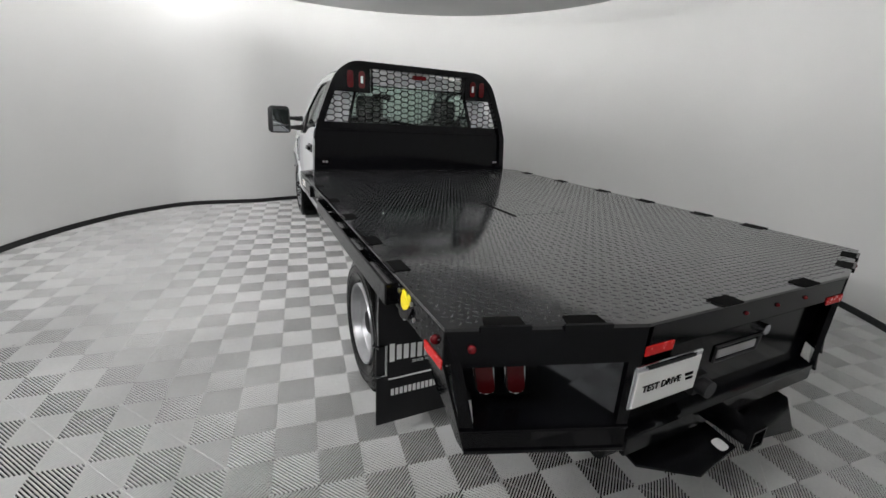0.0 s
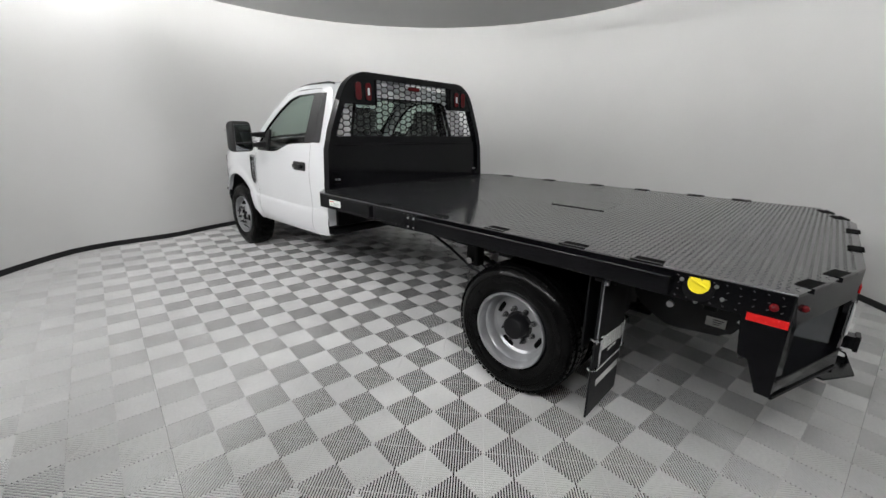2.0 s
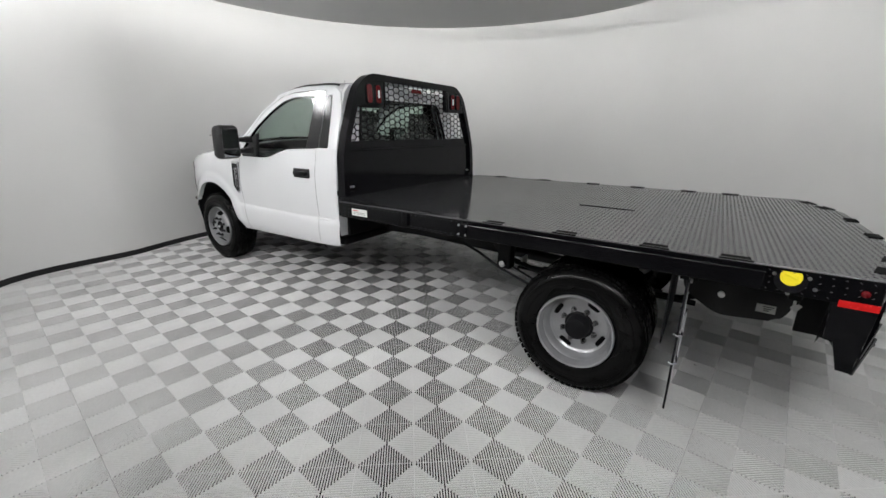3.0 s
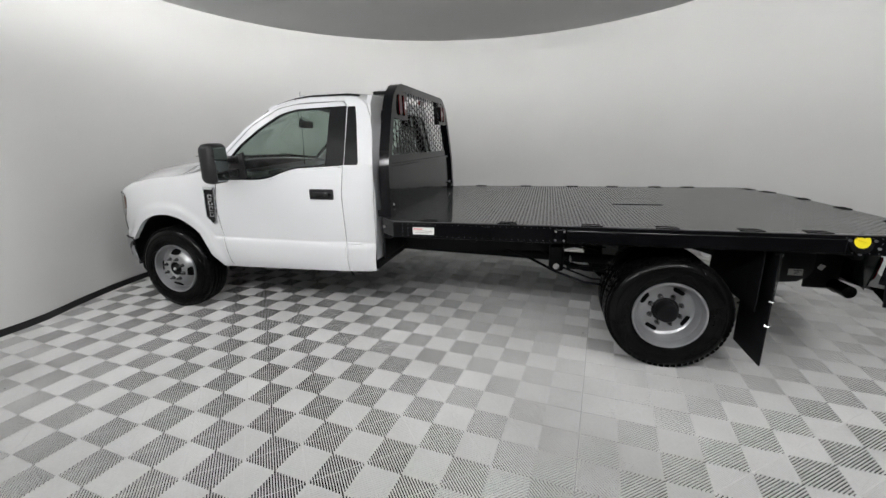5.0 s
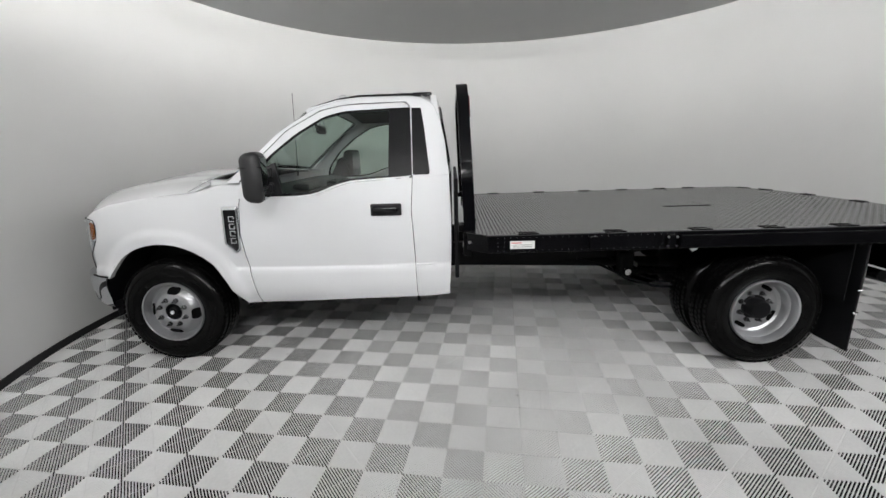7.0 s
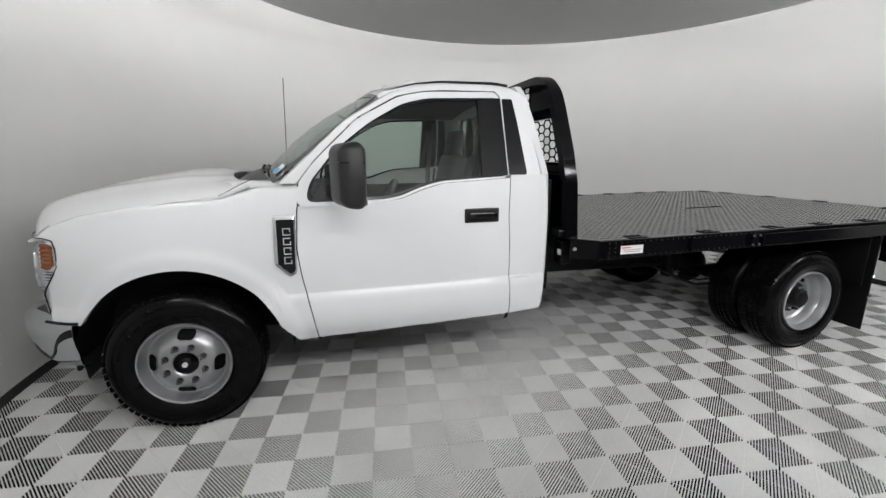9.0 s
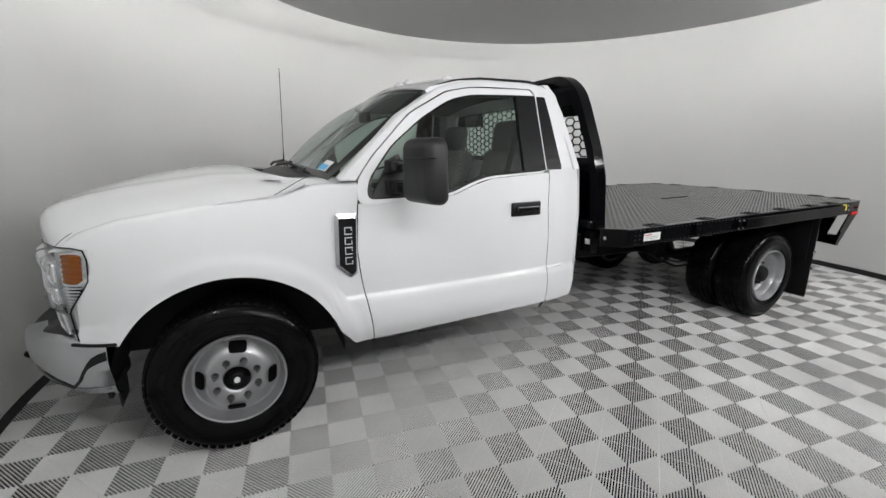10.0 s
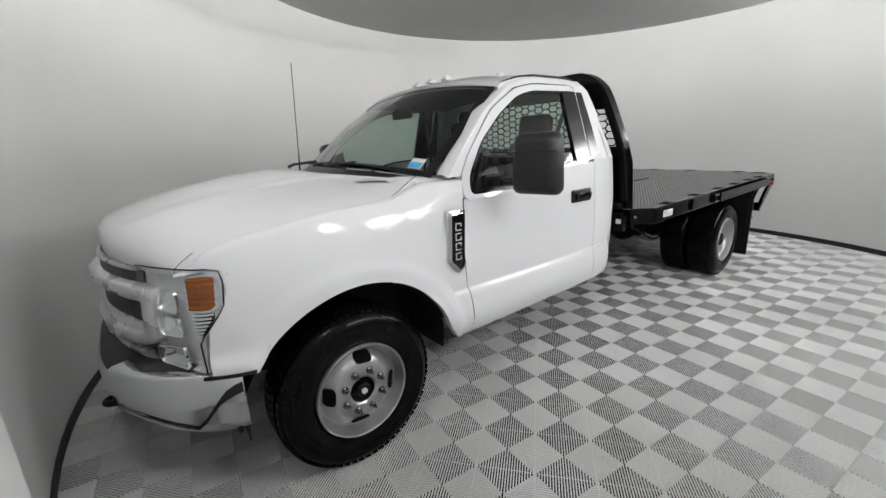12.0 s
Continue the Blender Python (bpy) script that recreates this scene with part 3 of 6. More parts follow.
# windscreen
def screen(x, t):
    """Point on the windscreen: x from -1 to 1, t from the cowl (0) to the roof (1)."""
    w = lerp(0.888, 0.785, t)
    swell = 0.05 * math.sin(math.pi * t) * (1 - x * x)
    y = lerp(3.772, 3.182, t) + lerp(0.138, 0.06, t) * (1 - x * x) + 0.64 * swell
    z = lerp(1.358, 1.840, t) + lerp(0.049, 0.060, t) * (1 - x * x) + 0.77 * swell
    return (x * w, y, z)


bm = bmesh.new()
add_grid(bm, [[screen(x / 10, t / 6) for x in range(-10, 11)] for t in range(7)])
part("windscreen", bm, M_WSHIELD, truck, "tinted windscreen", smooth=True, shadow=False)
bm = bmesh.new()
for t0, t1 in ((0.0, 0.05), (0.972, 1.0)):
    add_grid(bm, [[tuple(Vector(screen(x / 10, t)) + Vector((0, 0.003, 0.003))) for x in range(-10, 11)] for t in (t0, t1)])
for sx in (-1, 1):
    add_grid(bm, [[tuple(Vector(screen(sx * u, t / 6)) + Vector((0, 0.003, 0.003))) for t in range(7)] for u in (0.935, 1.0)])
part("windscreen_border", bm, M_TRIM, truck, "black border of the windscreen")
bm = bmesh.new()
add_grid(bm, [[tuple(Vector(screen(u, t)) + Vector((0, 0.006, 0.006))) for t in (0.055, 0.15)] for u in (-0.90, -0.84, -0.80)])
sticker = part("windscreen_sticker", bm, M_PAPER, truck, "blue and white inspection sticker")
bm = bmesh.new()
add_grid(bm, [[tuple(Vector(screen(u, t)) + Vector((0, 0.009, 0.009))) for t in (0.06, 0.11)] for u in (-0.895, -0.85, -0.805)])
part("sticker_print", bm, M_BLUE, sticker)

# cowl grille and wipers
bm = bmesh.new()
add_grid(bm, [[(x * 0.72, 3.755 + 0.17 * (1 - x * x) + d * (1 - 0.6 * x ** 4), 1.356 + 0.041 * (1 - x * x) + h * (1 - x * x)) for x in [k / 12 for k in range(-12, 13)]] for d, h in ((-0.02, 0.004), (0.05, 0.016), (0.12, -0.010), (0.19, -0.060), (0.24, -0.110))])
thicken(bm, 0.01)
cowl = part("cowl_grille", bm, M_PLASTIC, truck, "black plastic cowl below the windscreen", smooth=True)
for x0, x1, xp in ((-0.64, -0.06, -0.30), (0.02, 0.56, 0.30)):
    a, b = Vector(screen(x0 / 0.93, 0.015)), Vector(screen(x1 / 0.93, 0.030))
    up = Vector((0, 0.016, 0.016))
    bm = bmesh.new()
    add_tube(bm, [a + up, a.lerp(b, 0.5) + up * 1.1, b + up], 0.008, 6)
    blade = part("wiper", bm, M_PLASTIC, truck, "black windscreen wiper")
    bm = bmesh.new()
    add_tube(bm, [(xp + 0.38, 3.97, 1.40), (xp + 0.30, 3.955, 1.42), tuple(a.lerp(b, 0.55) + up * 1.9)], 0.011, 6)
    part("wiper_arm", bm, M_PLASTIC, blade)

def hood_point(x, y, w, ze, zc):
    """Point of the hood's cross-row at y; x from -1 to 1."""
    nose = 0.225 * (1 - abs(x) ** 2.2) * max(0.0, (y - 4.1) / 0.82)
    back = 0.22 * (1 - x * x) * max(0.0, 1 - (y - 3.895) / 0.5)
    g = 1 - 0.10 * (abs(x) / 0.57) ** 2 if abs(x) < 0.57 else 0.90 * (1 - ((abs(x) - 0.57) / 0.43) ** 1.15)
    g = lerp(g, 1 - abs(x) ** 1.6, min(1.0, max(0.0, (4.88 - y) / 0.35)))
    lift = lerp(ze, zc, g) + 0.008 * math.exp(-((abs(x) - 0.53) / 0.06) ** 2) * min(1.0, max(0.0, (y - 3.89) / 0.25)) * min(1.0, max(0.0, (4.92 - y) / 0.2))
    return (x * w, y + nose + back, lift - 0.010 * abs(x) ** 14)


# hood: wide clamshell with a raised middle and a rolled nose
bm = bmesh.new()
rows = []
HOOD = [(3.895, 0.918, 1.366, 1.396), (3.96, 0.930, 1.338, 1.408), (4.04, 0.935, 1.307, 1.418), (4.25, 0.930, 1.287, 1.422), (4.45, 0.920, 1.262, 1.399), (4.62, 0.902, 1.232, 1.360), (4.75, 0.880, 1.192, 1.317), (4.84, 0.858, 1.155, 1.280), (4.89, 0.838, 1.130, 1.252), (4.92, 0.822, 1.112, 1.222), (4.93, 0.812, 1.100, 1.160), (4.925, 0.808, 1.092, 1.106)]
for y, w, ze, zc in HOOD:
    rows.append([hood_point(k / 16, y, w, ze, zc) for k in range(-16, 17)])
add_grid(bm, rows)
thicken(bm, 0.012)
hood = part("hood", bm, M_PAINT, truck, "white hood with a raised centre", smooth=45)
# fender tip that closes the corner over each headlamp
for s in (-1, 1):
    bm = bmesh.new()
    inner = [(0.884, 4.72, 1.195), (0.878, 4.75, 1.184), (0.856, 4.84, 1.147), (0.836, 4.89, 1.122), (0.806, 4.935, 1.094)]
    outer = [(0.924, 4.72, 1.116), (0.919, 4.76, 1.108), (0.908, 4.815, 1.104), (0.885, 4.880, 1.102), (0.848, 4.945, 1.094)]
    add_grid(bm, [[(s * (lerp(a[0], b[0], t) + 0.010 * math.sin(math.pi * t) * (0, 0.3, 0.8, 1, 0.8)[k]), lerp(a[1], b[1], t), lerp(a[2], b[2], t) + 0.010 * math.sin(math.pi * t) * (0, 0.3, 0.8, 1, 0.8)[k]) for t in (0, 0.2, 0.4, 0.6, 0.8, 1.0)] for k, (a, b) in enumerate(zip(inner, outer))])
    part("fender_tip", bm, M_PAINT, truck, "white fender tip over the headlamp", smooth=60)
    bm = bmesh.new()
    add_tube(bm, [hood_point(s * u, *HOOD[i]) for i, u in ((10, 0.99), (9, 0.975), (8, 0.962), (7, 0.945))], 0.0015, 6)
    part("hood_gap", bm, M_TRIM, truck, "thin dark shut line of the hood")
    bm = bmesh.new()
    add_tube(bm, [(s * 0.905, 3.872, 1.384), (s * 0.922, 3.925, 1.362), (s * 0.934, 3.985, 1.330), (s * 0.940, 4.04, 1.302)], 0.0016, 6)
    part("hood_gap", bm, M_TRIM, truck, "thin dark shut line of the hood")
# plain black box that stands in for the shade under the hood
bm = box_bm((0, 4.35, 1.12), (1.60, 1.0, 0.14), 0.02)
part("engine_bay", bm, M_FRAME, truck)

# ---- front: grille, lamps, bumper ----
def nose_y(x):
    return 5.200 - 0.150 * abs(x / 0.6) ** 2.0


def front_rows(xs, zs, off=0.0, lean=0.10):
    return [[(x, nose_y(x) + off - lean * abs(z - 0.90), z) for z in zs] for x in xs]


def sweep(bm, line, xs, loop):
    """A solid bar: a closed loop of (out, z) carried along a plan line y = line(x)."""
    rings = []
    for x in xs:
        e = 0.004
        t = Vector((2 * e, line(x + e) - line(x - e), 0)).normalized()
        rings.append([bm.verts.new((x - t.y * o, line(x) + t.x * o, z)) for o, z in loop])
    n = len(loop)
    for a, b in zip(rings, rings[1:]):
        for k in range(n):
            bm.faces.new((a[k], a[(k + 1) % n], b[(k + 1) % n], b[k]))
    bm.faces.new(rings[0])
    bm.faces.new(rings[-1])


def bar_loop(z0, z1, out, deep, soft):
    """Cross-section of a bar with softened front edges that leans back away from mid height."""
    return [(out - deep - lean_back(z0), z0), (out - soft - lean_back(z0), z0), (out - lean_back(z0 + soft), z0 + soft), (out - lean_back(z1 - soft), z1 - soft), (out - soft - lean_back(z1), z1), (out - deep - lean_back(z1), z1)]


def lean_back(z):
    return 0.10 * abs(z - 0.90)


def spread(a, b, n):
    return [lerp(a, b, k / n) for k in range(n + 1)]


def front_point(x, out, z):
    """Point on the nose's plan line, moved forwards by out."""
    return (x, nose_y(x) + out - lean_back(z), z)


bm = bmesh.new()
add_grid(bm, front_rows([k * 0.06 for k in range(-11, 12)], (0.68, 0.80, 0.90, 1.0, 1.10), -0.075))
grille = part("grille", bm, M_INK, truck, "satin silver grille with dark openings", smooth=True)
for z0, z1, out, wide in ((1.076, 1.096, -0.002, 0.560), (0.690, 0.718, 0.014, 0.545)):
    bm = bmesh.new()
    sweep(bm, nose_y, spread(-wide, wide, 24), bar_loop(z0, z1, out, 0.05, 0.006))
    part("grille_bar", bm, M_GRILLE, grille, "slim silver grille bar", smooth=30)
# one silver frame: an upper and a lower beam joined by an upright at each end
OUTER = [(0.0, 1.030), (0.30, 1.030), (0.50, 1.030), (0.60, 1.030), (0.650, 1.028), (0.678, 1.016), (0.692, 0.990), (0.692, 0.94), (0.684, 0.86), (0.674, 0.815), (0.650, 0.786), (0.58, 0.764), (0.48, 0.752), (0.28, 0.742), (0.0, 0.742)]
INNER = [(0.0, 0.955), (0.30, 0.955), (0.48, 0.954), (0.55, 0.954), (0.582, 0.953), (0.598, 0.948), (0.604, 0.938), (0.604, 0.92), (0.599, 0.89), (0.596, 0.868), (0.585, 0.858), (0.55, 0.856), (0.46, 0.862), (0.28, 0.864), (0.0, 0.864)]
loop = [(q, p) for q, p in zip(OUTER, INNER)]
loop += [((-q[0], q[1]), (-p[0], p[1])) for q, p in loop[-2:0:-1]]
bm = bmesh.new()
rings = []
for q, p in loop:
    ring = []
    for t, out in ((0.0, -0.065), (0.0, 0.020), (0.05, 0.031), (0.13, 0.036), (0.50, 0.036), (0.55, 0.033), (0.60, 0.016), (0.66, 0.011), (0.96, 0.006), (1.0, 0.0), (1.0, -0.065)):
        ring.append(bm.verts.new(front_point(lerp(q[0], p[0], t), out, lerp(q[1], p[1], t))))
    rings.append(ring)
for i, a in enumerate(rings):
    b = rings[(i + 1) % len(rings)]
    for k in range(len(a) - 1):
        bm.faces.new((a[k], a[k + 1], b[k + 1], b[k]))
part("grille_frame", bm, M_GRILLE, grille, "wide silver double-beam grille frame", smooth=50)
# black bar stands in for the shaded gap under the hood's lip
bm = bmesh.new()
sweep(bm, nose_y, spread(-0.60, 0.60, 24), bar_loop(1.102, 1.112, -0.018, 0.04, 0.003))
part("hood_seal", bm, M_PLASTIC, grille, "black bar for the dark gap under the hood's lip")
# black fillings above, between and below the beams stand in for the openings' shade
for z0, z1 in ((1.026, 1.076), (0.856, 0.962), (0.712, 0.748)):
    bm = bmesh.new()
    sweep(bm, nose_y, spread(-0.60, 0.60, 24), bar_loop(z0, z1, -0.012, 0.03, 0.002))
    part("grille_insert", bm, M_PLASTIC, grille, "black filling for the shaded openings between the beams", smooth=30)


def lamp_y(x):
    return curve([(0.585, 5.055), (0.70, 5.012), (0.80, 4.957), (0.855, 4.925), (0.885, 4.895), (0.905, 4.855), (0.918, 4.80)], abs(x))


def lamp_point(s, x, out, z):
    """Point on the headlamp's curved face, moved forwards by out."""
    return (s * (x + 0.5 * out), lamp_y(x) - lean_back(z) + out, z)


LAMP = [(0.588, 0.700, 1.106), (0.64, 0.700, 1.110), (0.70, 0.698, 1.112), (0.76, 0.694, 1.113), (0.81, 0.690, 1.114), (0.850, 0.688, 1.115), (0.868, 0.690, 1.115), (0.885, 0.835, 1.114), (0.903, 0.895, 1.112), (0.914, 0.945, 1.104), (0.9178, 0.965, 1.085)]
BOWLS = (
    [(0.735, 0.952), (0.832, 0.945), (0.820, 1.034), (0.748, 1.030)],
    [(0.725, 0.846), (0.838, 0.850), (0.836, 0.928), (0.735, 0.926)],
    [(0.655, 0.704), (0.806, 0.696), (0.820, 0.802), (0.672, 0.784)],
)
for s in (-1, 1):
    bm = bmesh.new()
    sweep(bm, nose_y, [s * x for x in (0.50, 0.53, 0.56, 0.585)], bar_loop(0.862, 0.950, -0.004, 0.03, 0.004))
    part("grille_pocket", bm, M_TRIM, grille, "gloss black pocket in the grille end", smooth=30)
    # headlamp: silver housing, three bright bowls, amber corner, finned corner, clear cover
    bm = bmesh.new()
    add_grid(bm, [[lamp_point(s, x, -0.018 if 0 < k < 10 else 0.004, lerp(z0, z1, (0, 0.025, 0.1, 0.25, 0.4, 0.5, 0.6, 0.75, 0.9, 0.975, 1)[k])) for k in range(11)] for x, z0, z1 in LAMP])
    lampm = part("headlamp", bm, M_HOUSING, truck, "clear headlamp with an amber corner light", smooth=30)
    for corners in BOWLS:
        # a hollow four-sided bowl with a bright rim, deepest in its middle
        bm = bmesh.new()
        mid = [sum(c[i] for c in corners) / 4 for i in (0, 1)]
        rim = rounded(corners, 0.018, 4)
        rings = [[bm.verts.new(lamp_point(s, lerp(x, mid[0], t), out, lerp(z, mid[1], t))) for x, z in rim] for t, out in ((-0.06, -0.017), (-0.03, -0.008), (0.03, -0.008), (0.12, -0.024), (0.4, -0.036), (0.8, -0.044), (0.97, -0.045))]
        for a, b in zip(rings, rings[1:]):
            for k in range(len(a)):
                bm.faces.new((a[k], a[(k + 1) % len(a)], b[(k + 1) % len(b)], b[k]))
        bm.faces.new(rings[-1])
        # the housing behind is set further back than the bowl's floor
        for v in bm.verts:
            v.co.y += 0.030
        part("lamp_reflector", bm, M_REFLECT, lampm, "chrome lamp reflector", smooth=35)
    bm = bmesh.new()
    sweep(bm, lamp_y, [s * q for q in spread(0.60, 0.835, 10)], [(-0.020 - lean_back(1.09), 1.086), (-0.004 - lean_back(1.09), 1.088), (-0.006 - lean_back(1.09), 1.096), (-0.020 - lean_back(1.09), 1.098)])
    part("lamp_shelf", bm, M_SILVER, lampm, "slim silver edge in the lamp")
    # amber corner in a silver rim
    amber = [(0.850, 0.950), (0.903, 0.952), (0.912, 0.985), (0.911, 1.072), (0.903, 1.088), (0.842, 1.080)]
    mid = (0.878, 1.02)
    bm = bmesh.new()
    rings = [[bm.verts.new(lamp_point(s, lerp(mid[0], x, k), out, lerp(mid[1], z, k))) for x, z in rounded(amber, 0.010, 3)] for k, out in ((1.13, -0.014), (1.09, -0.003), (1.0, -0.002), (0.98, -0.016))]
    for a, b in zip(rings, rings[1:]):
        for k in range(len(a)):
            bm.faces.new((a[k], a[(k + 1) % len(a)], b[(k + 1) % len(b)], b[k]))
    part("amber_rim", bm, M_SILVER, lampm, "silver rim of the amber light", smooth=30)
    bm = bmesh.new()
    cols = []
    for j in range(9):
        t = j / 8
        cols.append([lamp_point(s, lerp(0.843 + 0.008 * (1 - k / 24), 0.9065, t), -0.006 + 0.0035 * (k % 4 in (1, 2)), lerp(0.953, 1.082 + 0.006 * t, k / 24)) for k in range(25)])
    add_grid(bm, cols)
    thicken(bm, 0.006)
    part("amber_light", bm, M_AMBER, lampm, "ribbed amber corner light")
    # dark finned corner below the amber light
    bm = bmesh.new()
    add_grid(bm, [[lamp_point(s, x, -0.012, lerp(z0, 0.940, k / 4)) for k in range(5)] for x, z0 in ((0.862, 0.835), (0.876, 0.845), (0.890, 0.868), (0.904, 0.915))])
    part("lamp_corner", bm, M_TRIM, lampm, "dark corner of the lamp")
    for k in range(7):
        z = 0.934 - 0.0145 * k
        bm = bmesh.new()
        sweep(bm, lamp_y, [s * q for q in spread(0.862, curve([(0.84, 0.872), (0.865, 0.888), (0.91, 0.902), (0.94, 0.908)], z), 4)], [(-0.012 - lean_back(z), z - 0.003), (0.000 - lean_back(z), z - 0.0022), (0.000 - lean_back(z), z + 0.0022), (-0.012 - lean_back(z), z + 0.003)])
        part("lamp_fin", bm, M_SILVER, lampm)
    bm = bmesh.new()
    add_grid(bm, [[lamp_point(s, x, 0.010, lerp(z0, z1, k / 6)) for k in range(7)] for x, z0, z1 in LAMP])
    part("lamp_cover", bm, M_CLEAR, lampm, "clear lamp cover", smooth=True, shadow=False)
    bm = bmesh.new()
    edge = [(x, z1 + 0.004) for x, z0, z1 in LAMP[:-2]] + [(0.914, 1.104), (0.917, 1.06), (0.917, 0.97), (0.912, 0.93), (0.890, 0.850), (0.880, 0.825), (0.876, 0.78), (0.870, 0.690)]
    add_tube(bm, [lamp_point(s, x, 0.012, z) for x, z in edge], 0.0032, 6)
    part("lamp_gasket", bm, M_TRIM, lampm, "black lamp gasket", smooth=True)
# bumper: chrome wings, a lower middle, dark joints, tow hooks
xs = [0.946 * math.sin(radians(k * 1.25)) for k in range(-72, 73)]


def bumper_y(x):
    return 4.72 + 0.55 * max(0.0, 1 - (abs(x) / 0.947) ** 3.2) ** 0.625


def bumper_point(x, out, z):
    """Point on the bumper's plan line, moved outwards by out."""
    e = 0.004
    t = Vector((2 * e, bumper_y(x + e) - bumper_y(x - e), 0)).normalized()
    return (x - t.y * out, bumper_y(x) + t.x * out, z)


UPPER = [(-0.085, 0.676), (-0.026, 0.674), (-0.006, 0.664), (0.004, 0.645), (0.010, 0.600), (0.006, 0.550), (-0.006, 0.500)]
LOWER = [(-0.006, 0.500), (-0.006, 0.470), (-0.012, 0.440), (-0.028, 0.418), (-0.045, 0.410)]


def bumper_out(z):
    return curve([(z_, d_) for d_, z_ in (UPPER + LOWER[1:])[::-1]], z)


def bumper_skin(cols_x, prof, rise):
    bm = bmesh.new()
    cols = []
    for x in cols_x:
        up = rise * min(1.0, max(0.0, (abs(x) - 0.6) / 0.2))
        foot = 0.05 * min(1.0, max(0.0, (0.88 - abs(x)) / 0.20))
        cols.append([bumper_point(x, dy, z + (up if z > 0.64 else foot * max(0.0, (0.55 - z) / 0.13))) for dy, z in prof])
    add_grid(bm, cols)
    thicken(bm, 0.006)
    return bm


bumper = part("front_bumper", bumper_skin([x for x in xs if abs(x) < 0.475], [(o - 0.012, z - 0.03 if z > 0.6 else z) for o, z in UPPER + LOWER[1:]], 0.0), M_CHROME, truck, "chrome front bumper with a black groove", smooth=50)
for s in (-1, 1):
    wing = [x for x in xs if 0.488 < s * x < 0.9375]
    wing = part("bumper_wing", bumper_skin(wing, UPPER + LOWER[1:], 0.012), M_CHROME, bumper, "chrome bumper end", smooth=50)
    # dark joint between the middle and the wing
    bm = bmesh.new()
    add_grid(bm, [[bumper_point(s * x, bumper_out(z) - 0.016, z) for z in (0.67, 0.60, 0.52, 0.45, 0.40)] for x in (0.462, 0.48, 0.50)])
    part("bumper_joint", bm, M_PLASTIC, bumper, "black gap in the bumper")
    # groove: level along the wing, dipping, then rising to a black pocket at the wheel
    bm = bmesh.new()
    groove = [(0.488, 0.545, 0.007), (0.60, 0.532, 0.007), (0.69, 0.514, 0.007), (0.775, 0.492, 0.007), (0.826, 0.474, 0.008), (0.853, 0.458, 0.009), (0.872, 0.488, 0.009), (0.892, 0.540, 0.010), (0.904, 0.575, 0.013), (0.914, 0.598, 0.020), (0.926, 0.616, 0.021), (0.934, 0.624, 0.021)]
    add_grid(bm, [[bumper_point(s * x, bumper_out(z + d * h) + 0.0025, z + d * h) for d in (-1, -0.4, 0.4, 1)] for x, z, h in groove])
    part("bumper_groove", bm, M_TRIM, wing, "black groove in the chrome", smooth=True)
bm = bmesh.new()
add_grid(bm, [[(x, bumper_y(x) - 0.05 + d, z - 0.022 * (1 - min(1.0, max(0.0, (abs(x) - 0.48) / 0.16)))) for x in xs if abs(x) < 0.895] for d, z in ((0.030, 0.668), (-0.04, 0.688), (-0.09, 0.705))])
part("bumper_top_pad", bm, M_PLASTIC, bumper, "black bumper top pad", smooth=True)
for s in (-1, 1):
    # black tube drawn for the shadow in the gap over the bumper's end
    bm = bmesh.new()
    add_tube(bm, [bumper_point(0.9455 * s * (0.938 + 0.062 * k / 12), 0.010 + 0.022 * (k / 12) ** 1.5, 0.684) for k in range(13)], 0.0075, 6)
    part("bumper_seam", bm, M_FRAME, bumper, "black line for the shadow between bumper and fender", smooth=True)
bm = bmesh.new()
add_grid(bm, [[(x * 0.90, bumper_y(x) - 0.11, z) for x in xs[24:-24]] for z in (0.46, 0.40, 0.36)])
thicken(bm, 0.01)
part("air_dam", bm, M_PLASTIC, truck, "black air dam below the bumper", smooth=True)
for s in (-1, 1):
    bm = bmesh.new()
    add_tube(bm, [(s * 0.47, 5.05, 0.515), (s * 0.47, 5.16, 0.515)], 0.016, 8)
    add_tube(bm, [(s * 0.47 + 0.036 * math.sin(radians(15 * k)), 5.205 - 0.048 * math.cos(radians(15 * k)), 0.515) for k in range(25)], 0.013, 8)
    part("tow_hook", bm, M_FRAME, truck, "black tow hook", smooth=True)
    bm = box_bm((s * 0.735, 4.828, 0.545), (0.33, 0.02, 0.31), 0.008)
    part("front_liner", bm, M_FRAME, truck, "black wheel liner behind the bumper")
    # hanging flap of the liner ahead of the wheel
    bm = prism_bm([(s * 0.74, 4.80, 0.46), (s * 0.90, 4.80, 0.46), (s * 0.885, 4.80, 0.335), (s * 0.76, 4.80, 0.345)], (0, -0.006, 0))
    part("liner_flap", bm, M_PLASTIC, truck, "black rubber flap ahead of the front wheel")
# chin inner panel behind the lamps
bm = box_bm((0, 4.84, 0.88), (1.66, 0.06, 0.36), 0.02)
part("front_carrier", bm, M_FRAME, truck)

# antenna
bm = bmesh.new()
add_cyl(bm, (0.728, 3.87, 1.30), (0.728, 3.862, 1.50), 0.008, 8, 0.005)
add_cyl(bm, (0.728, 3.862, 1.50), (0.722, 3.836, 2.165), 0.0032, 6)
part("antenna", bm, M_PLASTIC, truck, "thin black whip antenna")

